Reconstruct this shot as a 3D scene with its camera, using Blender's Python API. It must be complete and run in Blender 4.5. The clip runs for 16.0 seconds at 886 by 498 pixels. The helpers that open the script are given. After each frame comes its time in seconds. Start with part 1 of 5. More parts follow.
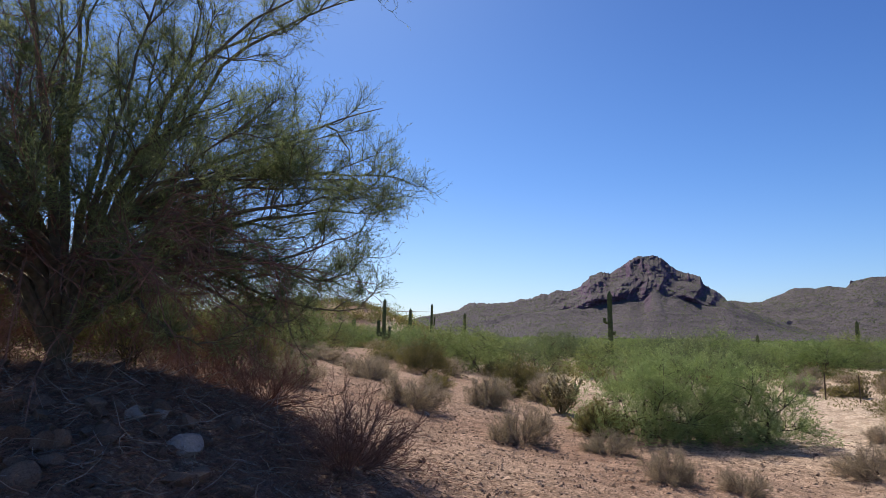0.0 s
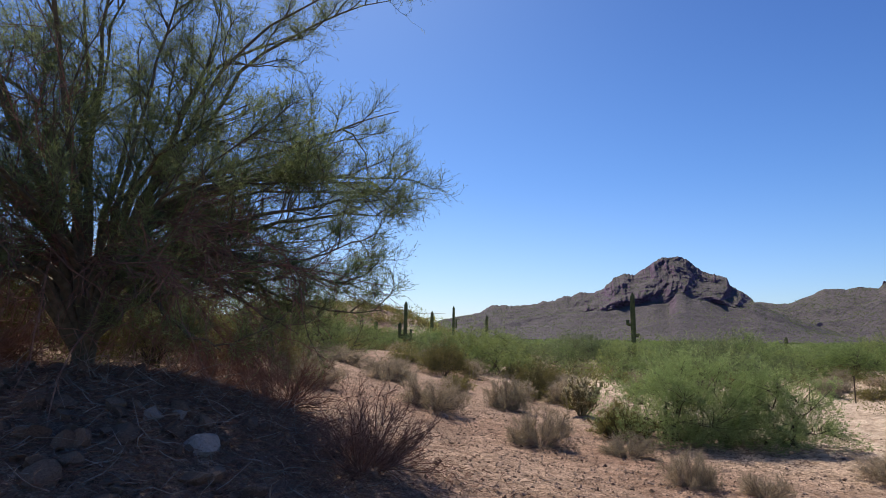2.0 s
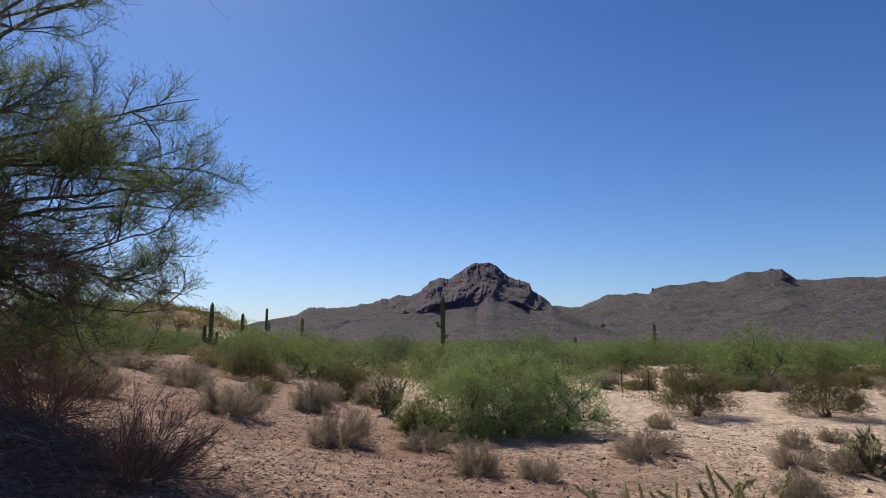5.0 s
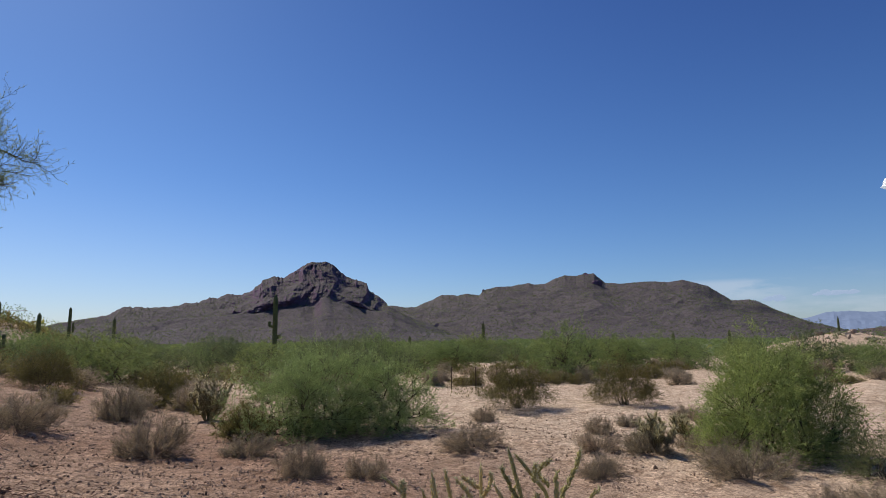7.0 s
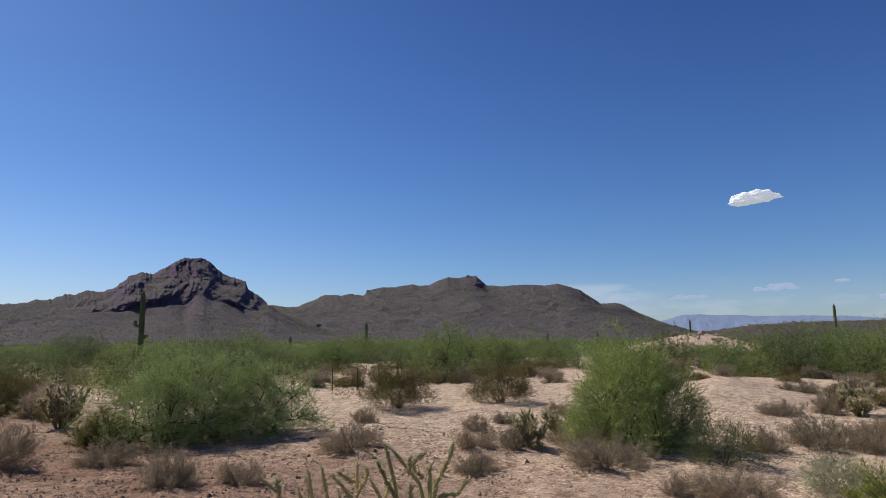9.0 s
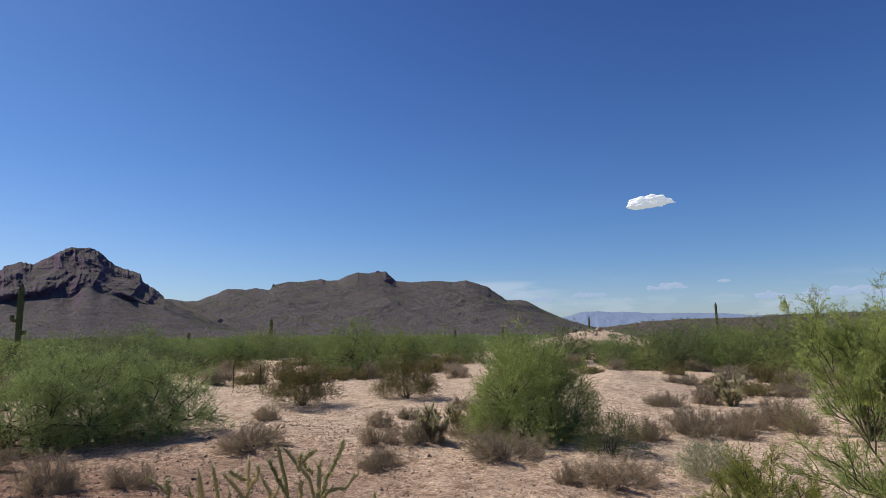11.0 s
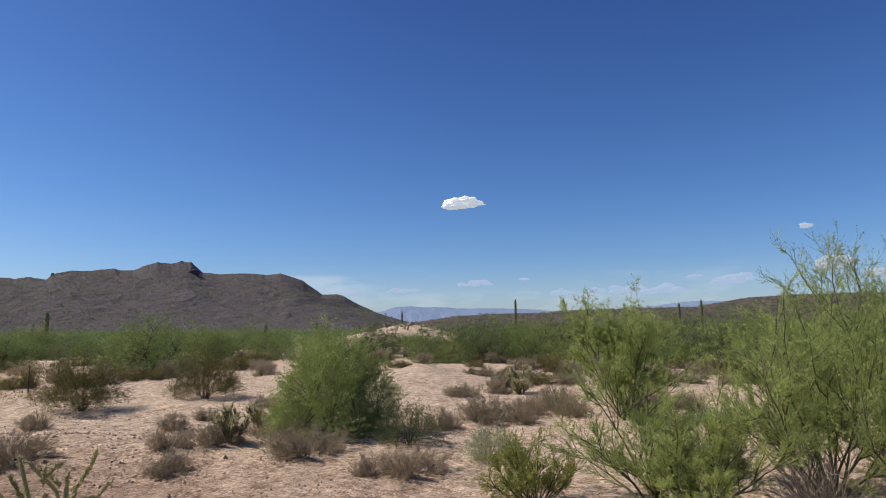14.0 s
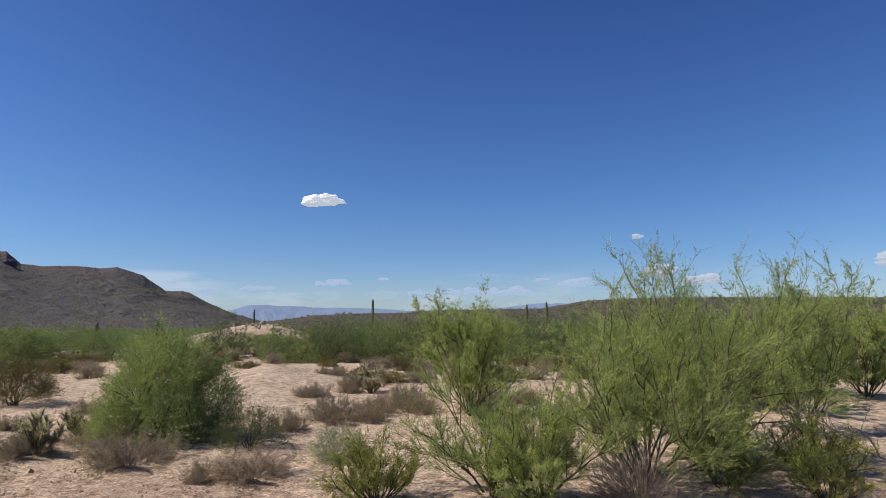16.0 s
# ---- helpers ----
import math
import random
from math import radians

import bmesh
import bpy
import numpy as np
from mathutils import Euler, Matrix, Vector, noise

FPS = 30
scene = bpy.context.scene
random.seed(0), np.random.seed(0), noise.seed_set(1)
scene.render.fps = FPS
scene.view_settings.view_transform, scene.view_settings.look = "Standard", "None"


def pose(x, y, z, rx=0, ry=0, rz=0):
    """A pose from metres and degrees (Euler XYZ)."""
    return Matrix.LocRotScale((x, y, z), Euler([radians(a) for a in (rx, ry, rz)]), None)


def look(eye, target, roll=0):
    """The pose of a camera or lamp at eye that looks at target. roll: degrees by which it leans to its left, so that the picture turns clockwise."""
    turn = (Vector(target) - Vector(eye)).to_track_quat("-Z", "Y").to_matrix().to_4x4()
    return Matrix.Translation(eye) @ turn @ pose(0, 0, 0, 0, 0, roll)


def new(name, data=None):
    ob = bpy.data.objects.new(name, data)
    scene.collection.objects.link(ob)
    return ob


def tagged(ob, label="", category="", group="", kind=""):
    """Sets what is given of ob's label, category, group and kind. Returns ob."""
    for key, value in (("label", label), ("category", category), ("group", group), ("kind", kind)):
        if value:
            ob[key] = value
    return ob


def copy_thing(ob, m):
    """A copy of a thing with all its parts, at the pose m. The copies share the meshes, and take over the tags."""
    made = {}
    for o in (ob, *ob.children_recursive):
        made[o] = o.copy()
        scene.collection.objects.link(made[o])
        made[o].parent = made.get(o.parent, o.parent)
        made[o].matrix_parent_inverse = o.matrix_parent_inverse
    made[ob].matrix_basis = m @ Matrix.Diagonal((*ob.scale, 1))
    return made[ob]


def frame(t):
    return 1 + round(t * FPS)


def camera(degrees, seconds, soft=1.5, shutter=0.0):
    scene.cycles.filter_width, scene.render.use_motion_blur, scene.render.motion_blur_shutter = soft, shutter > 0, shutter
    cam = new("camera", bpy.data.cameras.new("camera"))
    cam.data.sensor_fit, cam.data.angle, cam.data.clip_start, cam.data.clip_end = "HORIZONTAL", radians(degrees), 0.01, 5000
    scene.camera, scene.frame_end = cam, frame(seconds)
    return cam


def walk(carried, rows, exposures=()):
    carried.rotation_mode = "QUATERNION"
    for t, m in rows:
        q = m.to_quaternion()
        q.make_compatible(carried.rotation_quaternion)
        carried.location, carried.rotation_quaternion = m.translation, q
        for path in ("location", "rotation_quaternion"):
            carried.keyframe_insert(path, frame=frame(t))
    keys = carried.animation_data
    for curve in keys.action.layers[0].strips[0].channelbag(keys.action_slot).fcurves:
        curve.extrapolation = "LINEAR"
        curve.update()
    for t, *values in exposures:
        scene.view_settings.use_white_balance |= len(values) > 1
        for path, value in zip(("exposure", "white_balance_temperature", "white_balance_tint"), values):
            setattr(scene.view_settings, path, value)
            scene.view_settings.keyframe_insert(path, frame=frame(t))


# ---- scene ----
import itertools

# The camera: held at arm's length by someone who turns on the spot.
cam = camera(72.21, 16.0, 0.9)
ROWS = [  # seconds, x, y, z, yaw, pitch, roll
    (0.0, -0.018, 0.102, 1.704, 0.32, 7.76, 0.85),
    (0.5, -0.024, 0.101, 1.705, 2.31, 7.81, 1.00),
    (1.0, -0.011, 0.101, 1.703, 3.35, 7.85, 0.93),
    (1.5, 0.016, 0.100, 1.699, 3.41, 7.90, 0.85),
    (2.0, 0.051, 0.093, 1.696, 2.41, 7.97, 0.76),
    (2.5, 0.089, 0.091, 1.697, 0.03, 8.03, 0.65),
    (3.0, 0.129, 0.076, 1.694, -3.02, 8.14, 0.46),
    (3.5, 0.161, 0.064, 1.689, -6.18, 8.20, 0.30),
    (4.0, 0.194, 0.030, 1.678, -9.21, 8.26, 0.22),
    (6.5, 0.278, 0.007, 1.660, -25.18, 8.32, -0.23),
    (7.0, 0.293, 0.032, 1.652, -29.94, 8.29, -0.45),
    (7.5, 0.268, 0.003, 1.657, -33.10, 8.33, -0.34),
    (8.0, 0.250, -0.021, 1.664, -35.57, 8.32, -0.46),
    (8.5, 0.267, -0.009, 1.656, -38.22, 8.30, -0.36),
    (9.0, 0.280, 0.002, 1.646, -40.81, 8.27, -0.40),
    (11.5, 0.219, -0.147, 1.671, -51.84, 7.69, -0.35),
    (12.0, 0.194, -0.204, 1.680, -54.69, 7.57, -0.35),
    (12.5, 0.187, -0.232, 1.684, -57.34, 7.46, -0.36),
    (13.0, 0.172, -0.264, 1.687, -60.00, 7.37, -0.38),
    (13.5, 0.169, -0.278, 1.691, -63.50, 7.24, -0.44),
    (14.0, 0.171, -0.295, 1.697, -66.55, 7.18, -0.55),
    (14.5, 0.178, -0.314, 1.672, -69.37, 7.20, -0.29),
    (15.0, 0.200, -0.332, 1.669, -72.76, 7.15, -0.27),
    (15.5, 0.248, -0.349, 1.674, -76.50, 7.09, -0.35),
    (16.0, 0.267, -0.359, 1.669, -79.81, 7.07, -0.27),
]


def held(x, y, z, yaw, pitch, roll):
    a, b = radians(yaw), radians(pitch)
    ahead = Vector((-math.sin(a) * math.cos(b), math.cos(a) * math.cos(b), math.sin(b)))
    return look((x, y, z), Vector((x, y, z)) + ahead, roll)


walk(cam, [(t, held(*row)) for t, *row in ROWS], [(0, 0.4), (2.5, 0.39), (4.0, 0.28), (6.5, 0.02), (9.0, 0.0), (11.5, 0.1), (16.0, 0.16)])

# ---- light: high sun behind the big tree, clear sky ----
SUN_AZ, SUN_EL = 18.0, 48.0  # degrees to the left of +y, and above the horizon
scene.view_settings.exposure = 0.0
world = bpy.data.worlds.new("desert_sky")
scene.world = world
world.use_nodes = True
wn, wl = world.node_tree.nodes, world.node_tree.links
sky = wn.new("ShaderNodeTexSky")
sky.sky_type, sky.sun_disc = "NISHITA", False
sky.sun_elevation, sky.sun_rotation = radians(SUN_EL), radians(-SUN_AZ)
sky.altitude, sky.air_density, sky.dust_density, sky.ozone_density = 500, 1.0, 0.6, 3.0


def wmath(op, a, b=0.0, c=0.0):
    k = wn.new("ShaderNodeMath")
    k.operation = op
    for i, v in enumerate((a, b, c)):
        if isinstance(v, (int, float)):
            k.inputs[i].default_value = v
        else:
            wl.new(v, k.inputs[i])
    return k.outputs[0]


def wmix(fac, a, b, kind="MIX"):
    k = wn.new("ShaderNodeMix")
    k.data_type, k.blend_type = "RGBA", kind
    for i, v in ((0, fac), (6, a), (7, b)):
        if isinstance(v, (int, float)):
            k.inputs[i].default_value = v
        elif isinstance(v, tuple):
            k.inputs[i].default_value = (*v, 1)
        else:
            wl.new(v, k.inputs[i])
    return k.outputs[2]


blue = wn.new("ShaderNodeHueSaturation")
blue.inputs["Saturation"].default_value = 1.12
wl.new(wmix(1.0, sky.outputs[0], (0.80, 0.905, 1.14), "MULTIPLY"), blue.inputs["Color"])
# a bank of thin cloud low in the east
ways = wn.new("ShaderNodeTexCoord")
axes = wn.new("ShaderNodeSeparateXYZ")
wl.new(ways.outputs["Generated"], axes.inputs[0])
east = wmath("DEGREES", wmath("ARCTAN2", axes.outputs["X"], axes.outputs["Y"]))
lift = wmath("DEGREES", wmath("ARCSINE", axes.outputs["Z"]))
flat = wn.new("ShaderNodeCombineXYZ")
wl.new(wmath("MULTIPLY", east, 0.16), flat.inputs[0])
wl.new(wmath("MULTIPLY", lift, 0.62), flat.inputs[1])
puff = wn.new("ShaderNodeTexNoise")
puff.inputs["Scale"].default_value, puff.inputs["Detail"].default_value, puff.inputs["Roughness"].default_value = 1.0, 6.0, 0.55
wl.new(flat.outputs[0], puff.inputs["Vector"])


def between(v, a, b):
    k = wn.new("ShaderNodeMapRange")
    k.interpolation_type = "SMOOTHSTEP"
    wl.new(v, k.inputs["Value"])
    k.inputs["From Min"].default_value, k.inputs["From Max"].default_value = a, b
    return k.outputs[0]


band = wmath("MULTIPLY", wmath("MULTIPLY", between(lift, 0.2, 1.6), between(lift, 6.2, 2.6)), wmath("MULTIPLY", between(east, 46, 60), between(east, 175, 120)))
high = between(lift, 4, 40)
shelf = wmath("MULTIPLY", wmath("MULTIPLY", between(lift, 2.2, 3.4), between(lift, 4.95, 4.3)), wmath("MULTIPLY", between(east, 46, 50), between(east, 63, 56)))
shelf = wmath("MULTIPLY", shelf, between(puff.outputs["Fac"], 0.3, 0.5))
veil = wmath("MULTIPLY", band, wmath("ADD", 0.08, wmath("MULTIPLY", between(puff.outputs["Fac"], 0.5, 0.7), 0.24)))
glare = wmath("MULTIPLY", wmath("MULTIPLY", between(lift, 15, 0), between(east, 48, -12)), 0.22)
veil = wmath("MAXIMUM", glare, veil)
veil = wmath("MAXIMUM", veil, wmath("MULTIPLY", shelf, 0.42))
deep = wmix(wmath("MULTIPLY", high, 0.95), blue.outputs[0], wmix(1.0, blue.outputs[0], wmix(wmath("MULTIPLY", between(east, -15, 75), between(east, 178, 120)), (0.78, 0.85, 0.87), (0.78, 0.68, 0.84)), "MULTIPLY"))
wl.new(wmix(veil, deep, (7.0, 7.6, 8.8)), wn["Background"].inputs["Color"])
wn["Background"].inputs["Strength"].default_value = 0.085

sun_dir = Vector((-math.sin(radians(SUN_AZ)) * math.cos(radians(SUN_EL)), math.cos(radians(SUN_AZ)) * math.cos(radians(SUN_EL)), math.sin(radians(SUN_EL))))
sun = new("sun", bpy.data.lights.new("sun", "SUN"))
sun.data.energy, sun.data.angle, sun.data.color = 5.0, radians(0.55), (1.0, 0.905, 0.775)
sun.matrix_world = look(sun_dir * 50, (0, 0, 0))

# ---- materials ----
def mat(name, rough=0.85, spec=0.25):
    m = bpy.data.materials.new(name)
    m.use_nodes = True
    bsdf = m.node_tree.nodes["Principled BSDF"]
    bsdf.inputs["Roughness"].default_value = rough
    bsdf.inputs["Specular IOR Level"].default_value = spec
    return m, m.node_tree.nodes, m.node_tree.links, bsdf


def tex_noise(n, l, scale, detail=4.0, rough=0.55, coord=None):
    t = n.new("ShaderNodeTexNoise")
    t.inputs["Scale"].default_value, t.inputs["Detail"].default_value, t.inputs["Roughness"].default_value = scale, detail, rough
    if coord is not None:
        l.new(coord, t.inputs["Vector"])
    return t.outputs["Fac"]


def ramp(n, l, fac, *stops):
    r = n.new("ShaderNodeValToRGB")
    e = r.color_ramp.elements
    while len(e) < len(stops):
        e.new(0.5)
    for k, (p, c) in enumerate(stops):
        e[k].position, e[k].color = p, (*c, 1)
    l.new(fac, r.inputs["Fac"])
    return r.outputs["Color"]


def mix(n, l, fac, a, b, kind="MIX"):
    x = n.new("ShaderNodeMix")
    x.data_type, x.blend_type = "RGBA", kind
    for key, v in ((0, fac), (6, a), (7, b)):
        if isinstance(v, (int, float)):
            x.inputs[key].default_value = v
        elif isinstance(v, tuple):
            x.inputs[key].default_value = (*v, 1)
        else:
            l.new(v, x.inputs[key])
    return x.outputs[2]


def bump(n, l, bsdf, h, strength, dist):
    b = n.new("ShaderNodeBump")
    b.inputs["Strength"].default_value, b.inputs["Distance"].default_value = strength, dist
    l.new(h, b.inputs["Height"])
    l.new(b.outputs[0], bsdf.inputs["Normal"])


def plant_mat(name, low, high, glow=0.35, rough=0.7):
    """Leaves and green twigs: colour from piece to piece, and some light through."""
    m, n, l, bsdf = mat(name, rough, 0.2)
    isl = n.new("ShaderNodeNewGeometry").outputs["Random Per Island"]
    inf = n.new("ShaderNodeObjectInfo").outputs["Random"]
    pos = n.new("ShaderNodeTexCoord").outputs["Object"]
    col = ramp(n, l, isl, (0.0, low), (1.0, high))
    patch = ramp(n, l, tex_noise(n, l, 3.1, 3.0, 0.6, pos), (0.32, (0.6, 0.64, 0.58)), (0.68, (1.2, 1.17, 1.05)))
    col = mix(n, l, 1.0, col, patch, "MULTIPLY")
    own = ramp(n, l, inf, (0.0, (0.85, 0.88, 0.8)), (1.0, (1.12, 1.08, 1.0)))
    col = mix(n, l, 1.0, col, own, "MULTIPLY")
    l.new(col, bsdf.inputs["Base Color"])
    if glow:
        tr = n.new("ShaderNodeBsdfTranslucent")
        l.new(col, tr.inputs["Color"])
        mx = n.new("ShaderNodeMixShader")
        mx.inputs[0].default_value = glow
        l.new(bsdf.outputs[0], mx.inputs[1])
        l.new(tr.outputs[0], mx.inputs[2])
        l.new(mx.outputs[0], n["Material Output"].inputs["Surface"])
    return m


def wood_mat(name, low, high, scale=14.0):
    m, n, l, bsdf = mat(name, 0.85, 0.2)
    pos = n.new("ShaderNodeTexCoord").outputs["Object"]
    f = tex_noise(n, l, scale, 5.0, 0.6, pos)
    col = ramp(n, l, f, (0.3, low), (0.7, high))
    isl = n.new("ShaderNodeNewGeometry").outputs["Random Per Island"]
    col = mix(n, l, 1.0, col, ramp(n, l, isl, (0.0, (0.75, 0.75, 0.75)), (1.0, (1.2, 1.2, 1.2))), "MULTIPLY")
    l.new(col, bsdf.inputs["Base Color"])
    bump(n, l, bsdf, f, 0.5, 0.01)
    return m


def stone_mat(name, low, high, scale=9.0):
    m, n, l, bsdf = mat(name, 0.9, 0.2)
    pos = n.new("ShaderNodeTexCoord").outputs["Object"]
    f = tex_noise(n, l, scale, 8.0, 0.65, pos)
    col = ramp(n, l, f, (0.25, low), (0.75, high))
    inf = n.new("ShaderNodeObjectInfo").outputs["Random"]
    isl = n.new("ShaderNodeNewGeometry").outputs["Random Per Island"]
    col = mix(n, l, 1.0, col, ramp(n, l, inf, (0.0, (0.7, 0.68, 0.68)), (1.0, (1.2, 1.18, 1.15))), "MULTIPLY")
    col = mix(n, l, 1.0, col, ramp(n, l, isl, (0.0, (0.7, 0.66, 0.64)), (1.0, (1.25, 1.25, 1.25))), "MULTIPLY")
    l.new(col, bsdf.inputs["Base Color"])
    bump(n, l, bsdf, f, 0.6, 0.02)
    return m


def ground_mat():
    m, n, l, bsdf = mat("desert_soil", 0.95, 0.12)
    geo = n.new("ShaderNodeNewGeometry").outputs["Position"]
    sep = n.new("ShaderNodeSeparateXYZ")
    l.new(geo, sep.inputs[0])
    broad = tex_noise(n, l, 0.22, 3.0, 0.5, geo)
    mid = tex_noise(n, l, 1.6, 5.0, 0.6, geo)
    fine = tex_noise(n, l, 38.0, 6.0, 0.7, geo)
    grit = n.new("ShaderNodeTexVoronoi")
    grit.inputs["Scale"].default_value = 55.0
    l.new(geo, grit.inputs["Vector"])
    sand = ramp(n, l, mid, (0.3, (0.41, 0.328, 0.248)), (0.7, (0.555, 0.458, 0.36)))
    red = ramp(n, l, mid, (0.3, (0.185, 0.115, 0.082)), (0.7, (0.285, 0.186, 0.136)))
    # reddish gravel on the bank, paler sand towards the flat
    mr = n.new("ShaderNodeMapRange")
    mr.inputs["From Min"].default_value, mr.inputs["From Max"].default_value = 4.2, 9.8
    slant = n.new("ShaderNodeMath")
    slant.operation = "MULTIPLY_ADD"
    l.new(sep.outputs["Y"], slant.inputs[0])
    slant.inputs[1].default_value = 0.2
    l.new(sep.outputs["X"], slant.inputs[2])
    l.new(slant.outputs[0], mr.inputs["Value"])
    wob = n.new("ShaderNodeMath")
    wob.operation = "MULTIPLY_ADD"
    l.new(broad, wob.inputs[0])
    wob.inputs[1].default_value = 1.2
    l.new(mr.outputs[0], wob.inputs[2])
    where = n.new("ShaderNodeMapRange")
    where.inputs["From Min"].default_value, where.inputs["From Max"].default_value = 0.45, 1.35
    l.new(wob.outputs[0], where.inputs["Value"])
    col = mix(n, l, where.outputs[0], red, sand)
    spots = ramp(n, l, fine, (0.36, (0.36, 0.32, 0.30)), (0.5, (1.0, 1.0, 1.0)), (0.66, (1.5, 1.47, 1.44)))
    col = mix(n, l, 0.8, col, spots, "MULTIPLY")
    cells = ramp(n, l, grit.outputs["Color"], (0.0, (0.72, 0.68, 0.66)), (1.0, (1.2, 1.17, 1.15)))
    col = mix(n, l, 0.6, col, cells, "MULTIPLY")
    # coarse grit: each grain its own shade, thickest on the bank
    grain = n.new("ShaderNodeTexVoronoi")
    grain.inputs["Scale"].default_value, grain.inputs["Randomness"].default_value = 19.0, 1.0
    l.new(geo, grain.inputs["Vector"])
    shade = ramp(n, l, grain.outputs["Color"], (0.0, (0.42, 0.39, 0.38)), (0.45, (0.98, 0.96, 0.95)), (1.0, (1.6, 1.57, 1.55)))
    thick = ramp(n, l, tex_noise(n, l, 0.9, 5.0, 0.65, geo), (0.36, (0.3, 0.3, 0.3)), (0.6, (1.0, 1.0, 1.0)))
    col = mix(n, l, thick, col, mix(n, l, 1.0, col, shade, "MULTIPLY"))
    # dark crusts and litter
    litter = ramp(n, l, tex_noise(n, l, 4.3, 7.0, 0.72, geo), (0.50, (1.0, 1.0, 1.0)), (0.62, (0.55, 0.49, 0.45)))
    col = mix(n, l, 0.9, col, litter, "MULTIPLY")
    # the far valley floor is scrub-covered
    far = n.new("ShaderNodeVectorMath")
    far.operation = "LENGTH"
    l.new(geo, far.inputs[0])
    reach = n.new("ShaderNodeMapRange")
    reach.inputs["From Min"].default_value, reach.inputs["From Max"].default_value = 100.0, 180.0
    l.new(far.outputs["Value"], reach.inputs["Value"])
    scrub = ramp(n, l, tex_noise(n, l, 0.05, 8.0, 0.7, geo), (0.35, (0.055, 0.075, 0.03)), (0.65, (0.13, 0.14, 0.07)))
    col = mix(n, l, reach.outputs[0], col, scrub)
    l.new(col, bsdf.inputs["Base Color"])
    add = n.new("ShaderNodeMath")
    add.operation = "ADD"
    l.new(fine, add.inputs[0])
    l.new(mid, add.inputs[1])
    rise = n.new("ShaderNodeMath")
    rise.operation = "MULTIPLY_ADD"
    l.new(grain.outputs["Distance"], rise.inputs[0])
    rise.inputs[1].default_value = -0.5
    l.new(add.outputs[0], rise.inputs[2])
    bump(n, l, bsdf, rise.outputs[0], 0.6, 0.05)
    return m


def mountain_mat(name, rock_low, rock_high, scree, shrub, cliff_from, shrub_amount, size):
    """Rock where it is steep, scree where it is not, with dark shrubs dotted over it."""
    m, n, l, bsdf = mat(name, 0.95, 0.1)
    g = n.new("ShaderNodeNewGeometry")
    sep = n.new("ShaderNodeSeparateXYZ")
    l.new(g.outputs["True Normal"], sep.inputs[0])
    pos = g.outputs["Position"]
    big = tex_noise(n, l, 0.012, 6.0, 0.6, pos)
    rock = ramp(n, l, tex_noise(n, l, 0.05, 8.0, 0.65, pos), (0.3, rock_low), (0.7, rock_high))
    soil = mix(n, l, big, scree, tuple(0.75 * c for c in scree))
    mr = n.new("ShaderNodeMapRange")
    mr.inputs["From Min"].default_value, mr.inputs["From Max"].default_value = cliff_from - 0.1, cliff_from + 0.1
    l.new(sep.outputs["Z"], mr.inputs["Value"])
    col = mix(n, l, mr.outputs[0], rock, soil)
    vor = n.new("ShaderNodeTexVoronoi")
    vor.inputs["Scale"].default_value = size
    l.new(pos, vor.inputs["Vector"])
    dots = ramp(n, l, vor.outputs["Distance"], (0.3, (shrub_amount,) * 3), (0.4, (0, 0, 0)))
    col = mix(n, l, dots, col, shrub)
    l.new(col, bsdf.inputs["Base Color"])
    bump(n, l, bsdf, tex_noise(n, l, 0.09, 10.0, 0.72, pos), 1.0, 7.0)
    return m


M_SOIL = ground_mat()
M_STONE = stone_mat("grey_granite", (0.085, 0.056, 0.042), (0.245, 0.172, 0.13))
M_PALE_STONE = stone_mat("pale_granite", (0.2, 0.165, 0.145), (0.39, 0.335, 0.305))
M_PEBBLE = stone_mat("gravel_stone", (0.23, 0.165, 0.128), (0.48, 0.37, 0.29), 25.0)
M_BOULDER = stone_mat("pale_boulder", (0.21, 0.17, 0.14), (0.38, 0.32, 0.265), 0.6)
M_BARK = wood_mat("green_brown_bark", (0.085, 0.073, 0.05), (0.19, 0.165, 0.112))
M_GREEN_BARK = wood_mat("smooth_green_bark", (0.07, 0.075, 0.035), (0.15, 0.145, 0.07))
M_DRY = wood_mat("dry_grey_twig", (0.17, 0.132, 0.11), (0.34, 0.28, 0.238), 30.0)
M_PALE_TWIG = wood_mat("bleached_twig", (0.3, 0.23, 0.175), (0.52, 0.42, 0.33), 30.0)
M_DRY_DARK = wood_mat("dead_brown_twig", (0.145, 0.075, 0.056), (0.29, 0.165, 0.122), 30.0)
M_OLD_STEM = wood_mat("dark_shrub_stem", (0.05, 0.04, 0.03), (0.13, 0.10, 0.07), 30.0)
M_PALO = plant_mat("palo_verde_twig", (0.18, 0.215, 0.105), (0.40, 0.45, 0.235), 0.55)
M_PALO_BRIGHT = plant_mat("bright_palo_verde_leaf", (0.27, 0.335, 0.125), (0.53, 0.60, 0.25), 0.5)
M_SHRUB = plant_mat("green_shrub_leaf", (0.215, 0.285, 0.13), (0.43, 0.53, 0.26), 0.45)
M_ROUND = plant_mat("round_bush_leaf", (0.225, 0.285, 0.112), (0.435, 0.515, 0.215), 0.45)
M_CREOSOTE = plant_mat("creosote_leaf", (0.28, 0.29, 0.09), (0.5, 0.5, 0.18), 0.55)
M_OLIVE = plant_mat("olive_brown_leaf", (0.14, 0.125, 0.055), (0.27, 0.235, 0.105), 0.45)
M_DARK_LEAF = plant_mat("dark_grey_green_leaf", (0.11, 0.13, 0.07), (0.21, 0.24, 0.13), 0.4)
